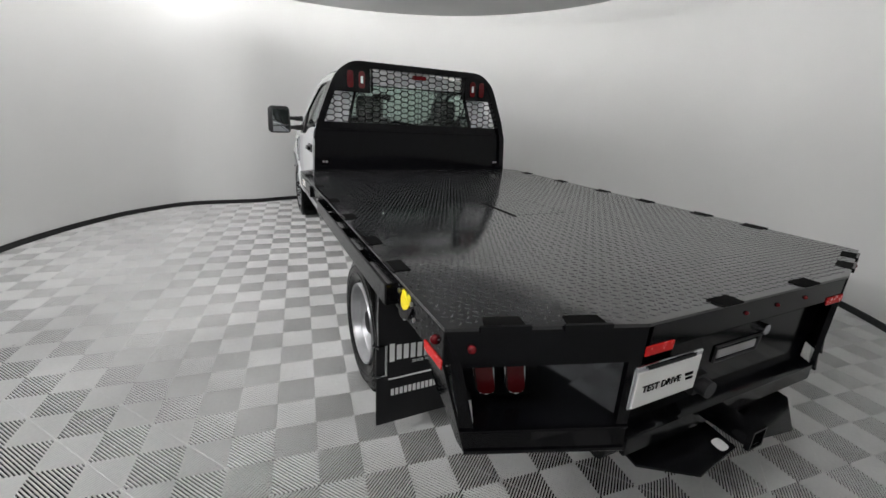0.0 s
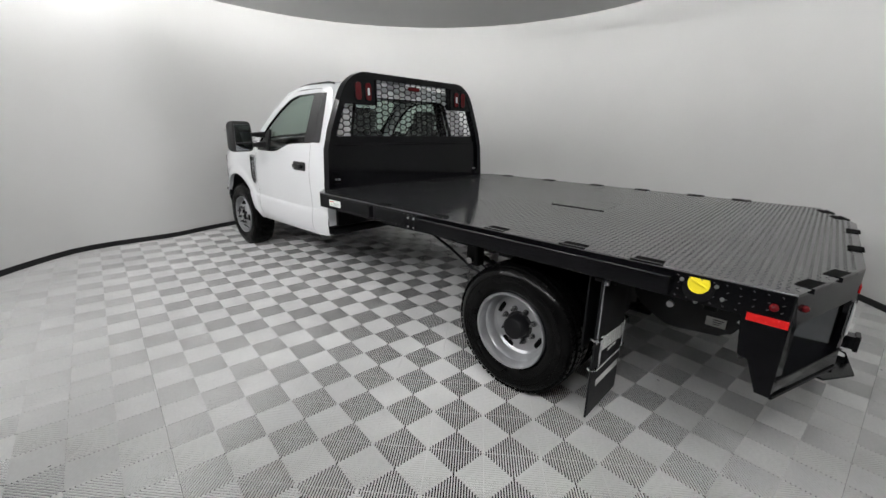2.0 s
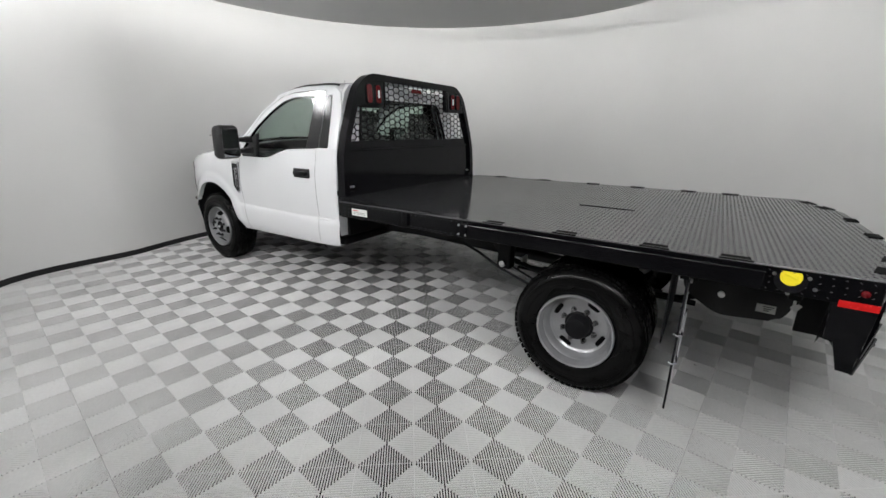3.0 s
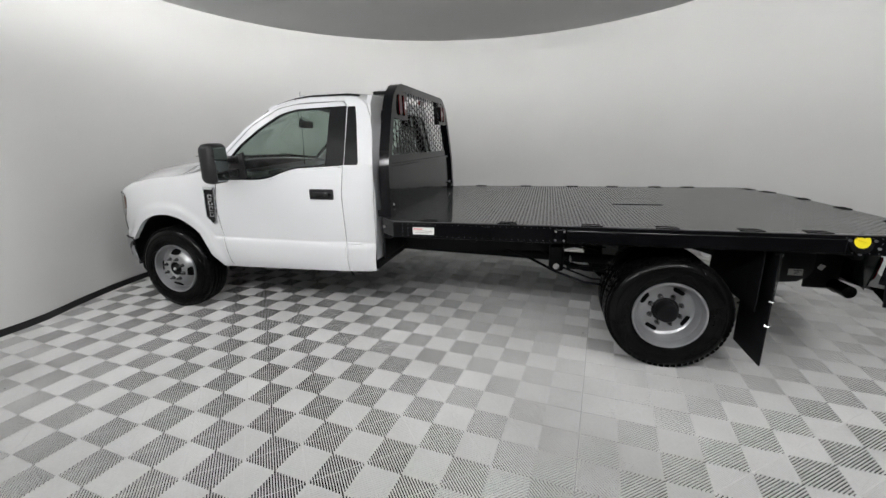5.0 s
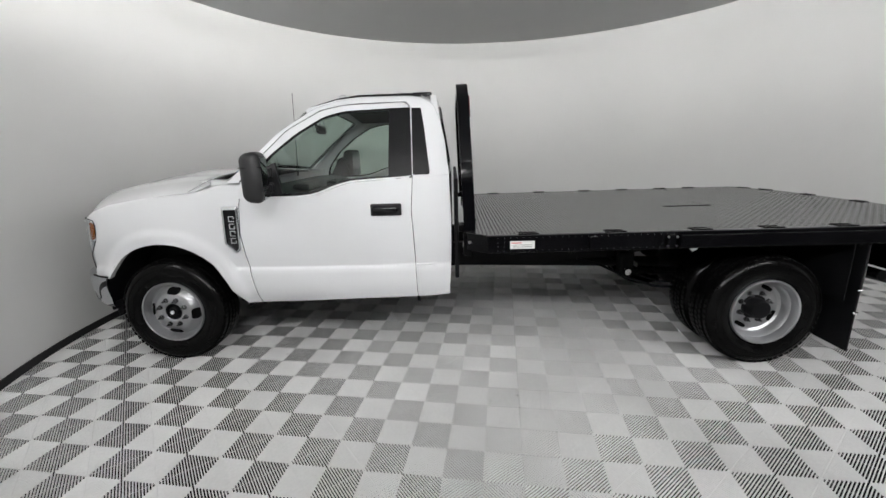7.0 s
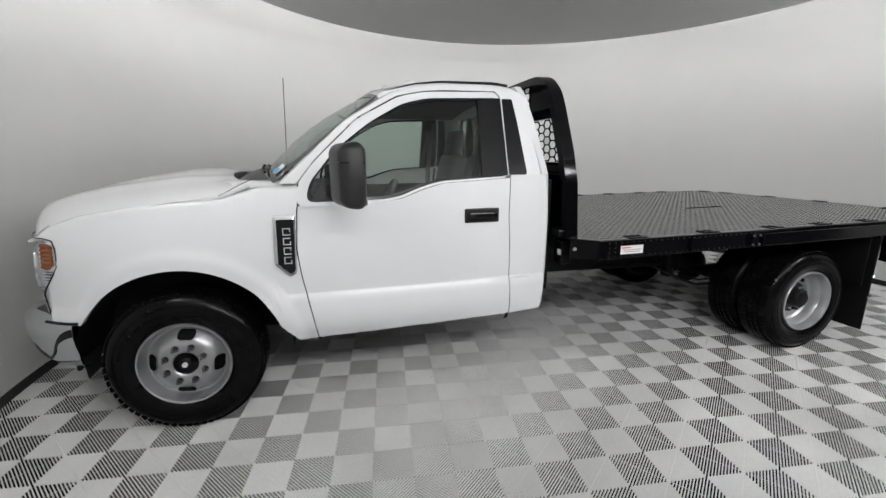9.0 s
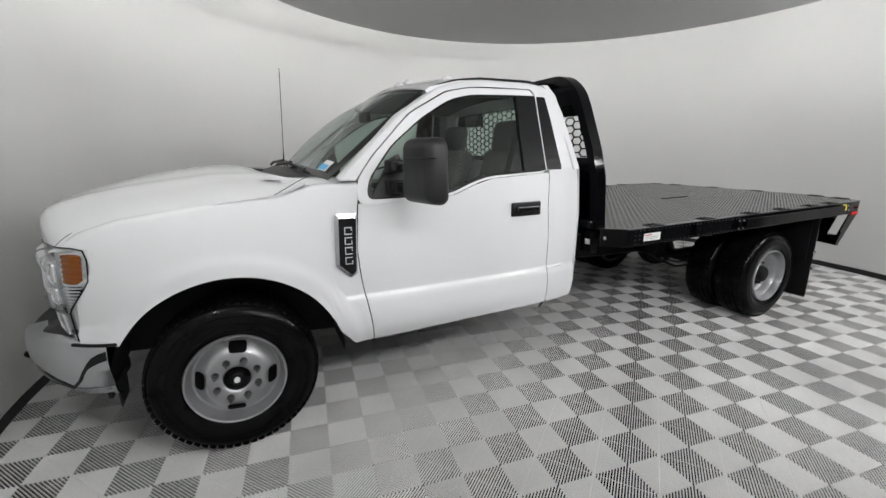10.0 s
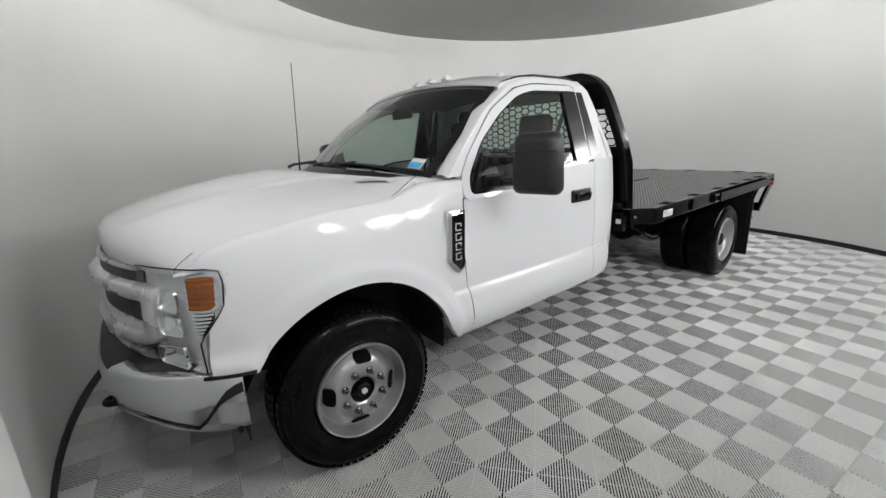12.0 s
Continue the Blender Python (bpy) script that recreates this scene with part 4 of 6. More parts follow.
# ---- mirrors ----
for s in (-1, 1):
    bm = bmesh.new()
    turn = pose(0, 0, 0, 0, 0, -s * 15)
    mid = Vector((s * 1.265, 3.390, 1.412))
    made = add_box(bm, (0, 0, 0), (0.262, 0.125, 0.310), 0.042, None, 4)
    for v in made:
        if v.co.y > 0:
            v.co.x *= 1 - 0.16 * v.co.y / 0.0625
            v.co.z *= 1 - 0.12 * v.co.y / 0.0625
        if v.co.z > 0.05:
            v.co.x *= 1 - 0.10 * (v.co.z - 0.05) / 0.105
    bmesh.ops.transform(bm, matrix=Matrix.Translation(mid) @ turn, verts=bm.verts[:])
    mir = part("mirror", bm, M_PLASTIC, truck, "tall black towing mirror", smooth=50)
    bm = bmesh.new()
    add_box(bm, (0, 0, 0), (0.236, 0.126, 0.004), 0.0015)
    bmesh.ops.transform(bm, matrix=Matrix.Translation(mid + Vector((0, 0, 0.062))) @ turn, verts=bm.verts[:])
    part("cap_seam", bm, M_TRIM, mir, "dark seam of the mirror cap")
    bm = bmesh.new()
    add_box(bm, mid + turn @ Vector((0, -0.060, 0.030)), (0.19, 0.010, 0.185), 0.003, turn)
    part("mirror_glass", bm, M_MIRROR, mir, "flat mirror glass")
    bm = bmesh.new()
    add_box(bm, mid + turn @ Vector((0, -0.060, -0.105)), (0.19, 0.010, 0.065), 0.003, turn)
    part("spotter_mirror", bm, M_MIRROR, mir, "small wide-angle mirror")
    for z, h in ((1.430, 0.052), (1.322, 0.058)):
        bm = bmesh.new()
        add_box(bm, (s * 1.135, 3.415, z), (0.17, 0.060, h * 0.72), 0.012)
        add_box(bm, (s * 1.045, 3.430, z), (0.075, 0.085, h), 0.014)
        add_tube(bm, [(s * 1.06, 3.455, z + 0.012), (s * 1.19, 3.435, z + 0.012)], 0.010, 8)
        arm = part("mirror_arm", bm, M_PLASTIC, mir, "black telescoping mirror arm", smooth=40)
        bm = box_bm((s * 0.998, 3.445, z), (0.030, 0.110, h * 1.25), 0.010)
        part("arm_foot", bm, M_PLASTIC, arm)

# ---- cab inside ----
bm = bmesh.new()
add_grid(bm, [[(x * 0.93, y, z) for x in [k / 8 for k in range(-8, 9)]] for y, z in ((3.72, 1.285), (3.55, 1.29), (3.40, 1.27), (3.30, 1.22), (3.27, 1.10), (3.35, 0.90), (3.55, 0.60))])
thicken(bm, 0.02)
dash = part("dashboard", bm, M_DASH, truck, "dark grey dashboard", smooth=50)
bm = box_bm((-0.42, 3.36, 1.285), (0.34, 0.14, 0.06), 0.025)
part("instrument_hood", bm, M_DASH, dash, smooth=True)
bm = bmesh.new()
add_box(bm, (0.02, 3.29, 1.22), (0.24, 0.03, 0.16), 0.012)
part("centre_screen", bm, M_TRIM, dash)
bm = bmesh.new()
c, tilt = Vector((-0.42, 3.13, 1.17)), Euler((radians(-62), 0, 0)).to_matrix()
ring = [c + tilt @ Vector((0.185 * math.cos(a), 0.185 * math.sin(a), 0)) for a in [k * math.tau / 36 for k in range(37)]]
add_tube(bm, ring, 0.015, 8)
wheel = part("steering_wheel", bm, M_DASH, truck, "dark steering wheel", smooth=True)
bm = bmesh.new()
for a in (20, 160, 270):
    add_tube(bm, [c, c + tilt @ Vector((0.18 * math.cos(radians(a)), 0.18 * math.sin(radians(a)), 0))], 0.014, 6)
add_cyl(bm, c - tilt @ Vector((0, 0, 0.03)), c + tilt @ Vector((0, 0, 0.02)), 0.065, 16)
add_tube(bm, [c, (-0.42, 3.42, 1.05)], 0.03, 8)
part("wheel_spokes", bm, M_DASH, wheel, smooth=True)
for x, w in ((-0.43, 0.50), (0.43, 0.50)):
    bm = bmesh.new()
    add_box(bm, (x, 2.73, 0.86), (w, 0.50, 0.18), 0.06, pose(0, 0, 0, 5, 0, 0), 3)
    seat = part("cab_seat", bm, M_CLOTH, truck, "grey vinyl cab seat", smooth=True)
    bm = bmesh.new()
    add_box(bm, (x, 2.44, 1.19), (w * 0.98, 0.17, 0.66), 0.07, pose(0, 0, 0, 14, 0, 0), 3)
    part("seat_back", bm, M_CLOTH, seat, smooth=True)
    bm = bmesh.new()
    add_box(bm, (x, 2.37, 1.60), (0.29, 0.12, 0.24), 0.05, pose(0, 0, 0, 10, 0, 0), 3)
    part("headrest", bm, M_CLOTH, seat, smooth=True)
bm = box_bm((0, 2.62, 0.98), (0.30, 0.52, 0.34), 0.05)
part("centre_console", bm, M_DASH, truck, smooth=True)
bm = bmesh.new()
add_box(bm, (0.0, 3.335, 1.745), (0.24, 0.035, 0.072), 0.02)
add_tube(bm, [(0, 3.345, 1.77), (0, 3.40, 1.80)], 0.010, 6)
part("inside_mirror", bm, M_DASH, truck, "dark inside rear-view mirror", smooth=True)
for s in (-1, 1):
    bm = bmesh.new()
    add_grid(bm, [[(s * x, y, z) for y in (2.46, 2.9, 3.3, 3.62)] for x, z in ((0.94, 1.22), (0.96, 1.0), (0.95, 0.52))])
    part("door_inner_panel", bm, M_DASH, truck)
    # belt
    bm = bmesh.new()
    add_grid(bm, [[(s * 0.80, 2.52 + d, 1.72), (s * 0.72, 2.55 + d, 1.40), (s * 0.55, 2.60 + d, 1.05)] for d in (-0.02, 0.025)])
    part("seat_belt", bm, M_DASH, truck)
bm = bmesh.new()
add_grid(bm, [[(x * 0.74, y, 1.898 - 0.06 * x * x) for x in [k / 6 for k in range(-6, 7)]] for y in (2.24, 2.8, 3.12)])
part("headliner", bm, M_CLOTH, truck)

# ---- wheels ----
TYRE_R = 0.397
TYRE = [(0.030, 0.225), (0.012, 0.235), (-0.002, 0.252), (-0.012, 0.290), (-0.012, 0.325), (-0.004, 0.352), (0.010, 0.374), (0.028, 0.388), (0.050, 0.394), (0.075, TYRE_R - 0.001), (0.1225, TYRE_R)]


def tyre_bm(c, s):
    """A tyre with rounded shoulders, rim beads, raised sidewall rings and tread blocks."""
    bm = bmesh.new()
    prof = TYRE + [(0.245 - x, r) for x, r in TYRE[-2::-1]]
    add_revolve(bm, prof, c, 72, -s)
    for x, r in ((-0.0125, 0.300), (-0.0105, 0.337)):
        add_revolve(bm, [(x + 0.002, r - 0.004), (x - 0.002, r - 0.002), (x - 0.002, r + 0.002), (x + 0.002, r + 0.004)], c, 72, -s)
    for k in range(64):
        a = k * math.tau / 64
        for x0, w, skew in ((0.036, 0.034, 0.5), (0.080, 0.030, -0.4), (0.1225, 0.030, 0.4), (0.165, 0.030, -0.4), (0.209, 0.034, 0.5)):
            rr = TYRE_R + 0.001 if 0.06 < x0 < 0.19 else TYRE_R - 0.006
            aa = a + (0.5 * math.tau / 64 if 0.07 < x0 < 0.1 or x0 > 0.2 else 0)
            add_box(bm, (0, 0, 0), (w, 0.030, 0.010), 0.0, Matrix.Translation((c[0] - s * x0, c[1] + rr * math.cos(aa), c[2] + rr * math.sin(aa))) @ Matrix.Rotation(aa - math.pi / 2, 4, "X") @ Matrix.Rotation(skew * 0.4, 4, "Z"))
    return bm


def slot_poly(r, a, w, h, n=6):
    """A rounded slot in the wheel's face, in (y, z)."""
    pts = rounded([(-w, -h), (w, -h), (w, h), (-w, h)], h * 0.9, 4)
    ca, sa = math.cos(a), math.sin(a)
    return [(r * ca - p.x * sa + p.y * ca, r * sa + p.x * ca + p.y * sa) for p in pts]


def wheel_at(y, s, x, front, tyre=True):
    """A wheel whose outer rim edge lies at half width x. Front faces bulge out, rear ones are deep dishes."""
    c = (s * x, y, TYRE_R)
    if front:
        face = [(-0.002, 0.236), (-0.010, 0.232), (-0.006, 0.224), (0.014, 0.219), (0.040, 0.212), (0.056, 0.203), (0.058, 0.195), (0.050, 0.184), (0.030, 0.165), (0.014, 0.148), (0.006, 0.132), (0.004, 0.110), (0.002, 0.085), (0.004, 0.072), (0.010, 0.064)]
        hub = [(0.010, 0.064), (0.045, 0.060), (0.045, 0.036), (0.005, 0.034), (-0.002, 0.028), (-0.002, 0.0005)]
        lug_x, lug_r = 0.003, 0.101
        sx, sr = 0.030, 0.165
    else:
        face = [(-0.002, 0.236), (-0.010, 0.232), (-0.006, 0.222), (0.014, 0.214), (0.045, 0.208), (0.060, 0.198), (0.085, 0.192), (0.105, 0.185), (0.118, 0.170), (0.122, 0.150), (0.118, 0.120), (0.112, 0.090)]
        hub = [(0.112, 0.090), (0.105, 0.074), (0.045, 0.070), (0.034, 0.062), (0.030, 0.045), (0.030, 0.0005)]
        lug_x, lug_r = 0.112, 0.105
        sx, sr = 0.119, 0.163
    bm = bmesh.new()
    add_revolve(bm, hub, c, 32, -s)
    w = part("wheel", bm, M_FRAME, truck, "steel wheel with a black tyre", smooth=35)
    if front:
        bm = cyl_bm((c[0] - s * 0.010, c[1], c[2]), (c[0] + s * 0.012, c[1], c[2]), 0.014, 14)
        part("hub_cap", bm, M_SILVER, w, "small bright hub cap", smooth=40)
    bm = bmesh.new()
    add_revolve(bm, face, c, 64, -s)
    add_revolve(bm, [(-0.002, 0.236), (0.02, 0.232), (0.20, 0.214), (0.225, 0.236)], c, 48, -s)
    part("rim", bm, M_STEEL, w, "silver painted steel rim", smooth=22)
    # black prisms stand in for the shade inside the rim's slots
    for k in range(4):
        a = k * math.tau / 4 + (0.12 if front else 0.5)
        poly = slot_poly(sr, a, 0.042, 0.0215)
        slope, proud = (1.05, 0.011) if front else (0.12, 0.003)
        bm = bmesh.new()
        add_prism(bm, [(c[0] - s * (sx - proud + slope * (p * math.cos(a) + q * math.sin(a) - sr)), c[1] + p, c[2] + q) for p, q in poly], (-s * 0.016, 0, 0))
        part("rim_slot", bm, M_INK, w)
    for k in range(8):
        a = (k + 0.5) * math.tau / 8
        yy, zz = c[1] + lug_r * math.cos(a), c[2] + lug_r * math.sin(a)
        bm = bmesh.new()
        add_cyl(bm, (c[0] - s * (lug_x + 0.002), yy, zz), (c[0] - s * (lug_x - 0.006), yy, zz), 0.0185, 12)
        add_cyl(bm, (c[0] - s * (lug_x - 0.006), yy, zz), (c[0] - s * (lug_x - 0.024), yy, zz), 0.0125, 6)
        add_cyl(bm, (c[0] - s * (lug_x - 0.024), yy, zz), (c[0] - s * (lug_x - 0.040), yy, zz), 0.0075, 8)
        part("lug_nut", bm, M_NUT, w)
    part("tyre", tyre_bm((c[0], c[1], c[2]), s), M_RUBBER, w, "black ribbed truck tyre", smooth=35)
    return w


for s in (-1, 1):
    wheel_at(WB, s, 0.975, True)
    wheel_at(0.0, s, 1.140, False)
    bm = tyre_bm((s * 0.86, 0.0, TYRE_R), s)
    part("inner_tyre", bm, M_RUBBER, truck, "black inner dual tyre", smooth=35)
    bm = bmesh.new()
    add_revolve(bm, [(0.0, 0.236), (0.10, 0.215), (0.10, 0.06), (0.22, 0.06)], (s * 0.86, 0, TYRE_R), 40, -s)
    part("inner_rim", bm, M_STEEL, truck, smooth=35)

# ---- chassis ----
for s in (-1, 1):
    bm = bmesh.new()
    pts = [(-1.05, 0.74), (-0.5, 0.74), (-0.3, 0.80), (0.4, 0.80), (0.8, 0.72), (2.4, 0.66), (3.5, 0.60), (4.9, 0.60)]
    poly = [(s * 0.43, y, z + 0.10) for y, z in pts] + [(s * 0.43, y, z - 0.10) for y, z in pts[::-1]]
    add_prism(bm, poly, (-s * 0.07, 0, 0))
    part("frame_rail", bm, M_FRAME, truck, "black frame rail")
    bm = bmesh.new()
    for k, (a, b) in enumerate(((0.62, 0.50), (0.52, 0.42), (0.42, 0.32))):
        add_box(bm, (s * 0.50, 0.03, 0.505 + 0.014 * k), (0.075, 2 * a, 0.012), 0.003)
    add_tube(bm, [(s * 0.50, 0.72, 0.56), (s * 0.50, 0.50, 0.50), (s * 0.50, 0.0, 0.48), (s * 0.50, -0.5, 0.52), (s * 0.50, -0.66, 0.60)], 0.022, 6)
    part("leaf_spring", bm, M_FRAME, truck, "black leaf spring")
    bm = bmesh.new()
    add_box(bm, (s * 0.55, 0.74, 0.60), (0.10, 0.12, 0.22), 0.02)
    part("spring_hanger", bm, M_FRAME, truck)
    bm = bmesh.new()
    add_cyl(bm, (s * 0.60, 0.74, 0.545), (s * 0.632, 0.74, 0.545), 0.026, 12)
    part("hanger_bolt", bm, M_BOLT, truck)
    bm = bmesh.new()
    add_tube(bm, [(s * 0.60, 1.15, 0.66), (s * 0.62, 0.95, 0.60), (s * 0.62, 0.75, 0.50), (s * 0.60, 0.50, 0.41), (s * 0.56, 0.25, 0.385)], 0.011, 6)
    part("brake_cable", bm, M_FRAME, truck, "black brake cable", smooth=True)
    bm = bmesh.new()
    add_tube(bm, [(s * 0.50, 0.88, 0.66), (s * 0.55, 0.70, 0.52), (s * 0.58, 0.45, 0.44), (s * 0.55, 0.2, 0.43)], 0.008, 6)
    part("brake_line", bm, M_FRAME, truck, smooth=True)
    # cross frame ends under the bed
    for y in (1.75, 1.35, 0.95, -0.55, -0.95):
        bm = box_bm((s * 0.80, y, 0.90), (0.70, 0.05, 0.10), 0.008)
        part("bed_crossmember", bm, M_FRAME, truck)
bm = bmesh.new()
add_cyl(bm, (-1.0, 0, TYRE_R), (1.0, 0, TYRE_R), 0.06, 16)
made = bmesh.ops.create_uvsphere(bm, u_segments=18, v_segments=12, radius=0.19)["verts"]
bmesh.ops.translate(bm, vec=(0, 0.02, TYRE_R + 0.02), verts=made)
part("rear_axle", bm, M_FRAME, truck, "black rear axle", smooth=True)
bm = bmesh.new()
add_cyl(bm, (-0.95, WB, TYRE_R - 0.04), (0.95, WB, TYRE_R - 0.04), 0.06, 12)
part("front_axle", bm, M_FRAME, truck, smooth=True)
bm = bmesh.new()
add_cyl(bm, (0.0, 0.2, 0.45), (0.0, 3.0, 0.52), 0.05, 12)
part("drive_shaft", bm, M_FRAME, truck, smooth=True)
bm = box_bm((0, 3.55, 0.62), (0.6, 1.1, 0.45), 0.08)
part("gearbox", bm, M_FRAME, truck)
bm = bmesh.new()
add_tube(bm, [(0.5, 3.2, 0.50), (0.52, 2.2, 0.47), (0.55, 1.3, 0.48), (0.56, 0.95, 0.52)], 0.045, 10)
part("exhaust", bm, M_FRAME, truck, smooth=True)
# fuel tank behind the rear axle, with a belly that drops towards its front
bm = bmesh.new()
outline = rounded([(-0.50, 0.80), (-0.50, 0.64), (-0.70, 0.515), (-0.98, 0.545), (-1.035, 0.62), (-1.03, 0.80)], 0.06, 5)
add_prism(bm, [(-0.64, p.x, p.y) for p in outline], (1.18, 0, 0))
bmesh.ops.bevel(bm, geom=[e for e in bm.edges if abs(e.verts[0].co.x - e.verts[1].co.x) < 0.01], offset=0.02, segments=3, affect="EDGES", profile=0.5)
tank = part("fuel_tank", bm, M_PLASTIC, truck, "black plastic fuel tank", smooth=40)
bm = box_bm((-0.642, -0.925, 0.612), (0.004, 0.090, 0.048), 0.0)
label = part("tank_label", bm, M_PAPER, tank, "white printed label")
for k in range(3):
    bm = box_bm((-0.645, -0.935 + 0.004 * k, 0.625 - 0.012 * k), (0.001, 0.050 - 0.012 * k, 0.004), 0.0)
    part("label_bar", bm, M_INK, label)
bm = cyl_bm((-0.640, -0.706, 0.650), (-0.662, -0.706, 0.650), 0.018, 12)
part("tank_bolt", bm, M_BOLT, tank, smooth=40)
bm = box_bm((-0.70, -1.04, 0.675), (0.003, 0.035, 0.040), 0.0, pose(0, 0, 0, 30, 0, 0))
part("wire_tag", bm, M_PAPER, truck, "small white tag on the wiring")
bm = tube_bm([(-0.70, -1.04, 0.69), (-0.69, -1.05, 0.74), (-0.70, -1.02, 0.83)], 0.006, 6)
part("wiring", bm, M_FRAME, truck, "black wiring loom", smooth=True)
bm = box_bm((-0.46, 0.62, 0.55), (0.10, 0.012, 0.07), 0.0)
part("frame_label", bm, M_PAPER, truck, "small white frame label")
bm = bmesh.new()
add_cyl(bm, (-0.50, 1.12, 0.815), (-0.50, 1.26, 0.815), 0.026, 12)
part("fuel_pipe_end", bm, M_SILVER, truck, "grey capped pipe", smooth=True)

# ---- flatbed ----
before_bed = set(truck.children)
DECK_Z = 1.02
BX, BF, BR, BT = 1.215, 2.06, -1.20, -1.385     # half width, front, rear corner, tail
DECK = [(-BX, BR), (-0.62, BT), (0.62, BT), (BX, BR), (BX, 1.93), (1.10, BF), (-1.10, BF), (-BX, 1.93)]

bm = bmesh.new()
add_prism(bm, [(x, y, DECK_Z) for x, y in DECK], (0, 0, -0.012))
deck = part("deck", bm, M_DECK, truck, "black painted diamond-plate deck")


def tread_mesh():
    """One raised lug of the diamond plate: a low lens shape."""
    bm = bmesh.new()
    ring = [bm.verts.new((0.0115 * math.cos(a), 0.0038 * math.sin(a) * (1 if abs(math.sin(a)) > 0.1 else 0), 0)) for a in [k * math.tau / 8 for k in range(8)]]
    top = [bm.verts.new((0.0062 * t, 0, 0.0014)) for t in (-1, 1)]
    order = [(0, 1), (1, 2), (2, 3), (3, 4), (4, 5), (5, 6), (6, 7), (7, 0)]
    for a, b in order:
        t = top[1] if a in (7, 0, 1) else top[0]
        if (a, b) in ((1, 2), (6, 7)):
            t = top[1]
        bm.faces.new((ring[a], ring[b], t))
    bm.faces.new((ring[2], top[0], top[1]))
    bm.faces.new((ring[6], top[1], top[0]))
    me = bpy.data.meshes.new("tread")
    bm.to_mesh(me)
    bm.free()
    return [tuple(v.co) for v in me.vertices], [tuple(p.vertices) for p in me.polygons]


def inside(poly, x, y, margin=0.02):
    n = len(poly)
    for k in range(n):
        (x0, y0), (x1, y1) = poly[k], poly[(k + 1) % n]
        ex, ey = x1 - x0, y1 - y0
        if (ex * (y - y0) - ey * (x - x0)) / math.hypot(ex, ey) < margin:
            return False
    return True


tv, tf = tread_mesh()
vs, fs = [], []
PITCH = 0.026
ny, nx = int(3.5 / PITCH), int(2.5 / PITCH)
for r in range(ny):
    for q in range(nx):
        x = -1.24 + (q + (0.5 if r % 2 else 0.0)) * PITCH
        y = -1.40 + r * PITCH
        if not inside(DECK, x, y) or abs(x + 0.21) < 0.014 and -0.10 < y < 0.32:
            continue
        a = math.pi / 4 if (r + q) % 2 else -math.pi / 4
        c, s = math.cos(a), math.sin(a)
        off = len(vs)
        vs += [(x + px * c - py * s, y + px * s + py * c, DECK_Z + pz) for px, py, pz in tv]
        fs += [tuple(k + off for k in f) for f in tf]
me = bpy.data.meshes.new("diamond_tread")
me.from_pydata(vs, [], fs)
me.materials.append(M_TREAD)
tread = new("diamond_tread", me)
tread.parent = deck
tagged(tread, "raised diamond tread of the deck", kind="stuff")

# hatch slot over the hitch, its shade a black strip, and the hatch outline
bm = box_bm((-0.212, 0.095, DECK_Z + 0.001), (0.016, 0.40, 0.006), 0.0)
part("hatch_slot", bm, M_INK, deck, "black strip for the shade in the hatch slot")
bm = bmesh.new()
for a, b in (((-0.185, -0.085), (0.185, -0.085)), ((0.185, -0.085), (0.185, 0.32)), ((-0.185, 0.32), (0.185, 0.32))):
    m = ((a[0] + b[0]) / 2, (a[1] + b[1]) / 2, DECK_Z)
    add_box(bm, m, (abs(b[0] - a[0]) + 0.002, abs(b[1] - a[1]) + 0.002, 0.0012))
part("hatch_edge", bm, M_DECK, deck)

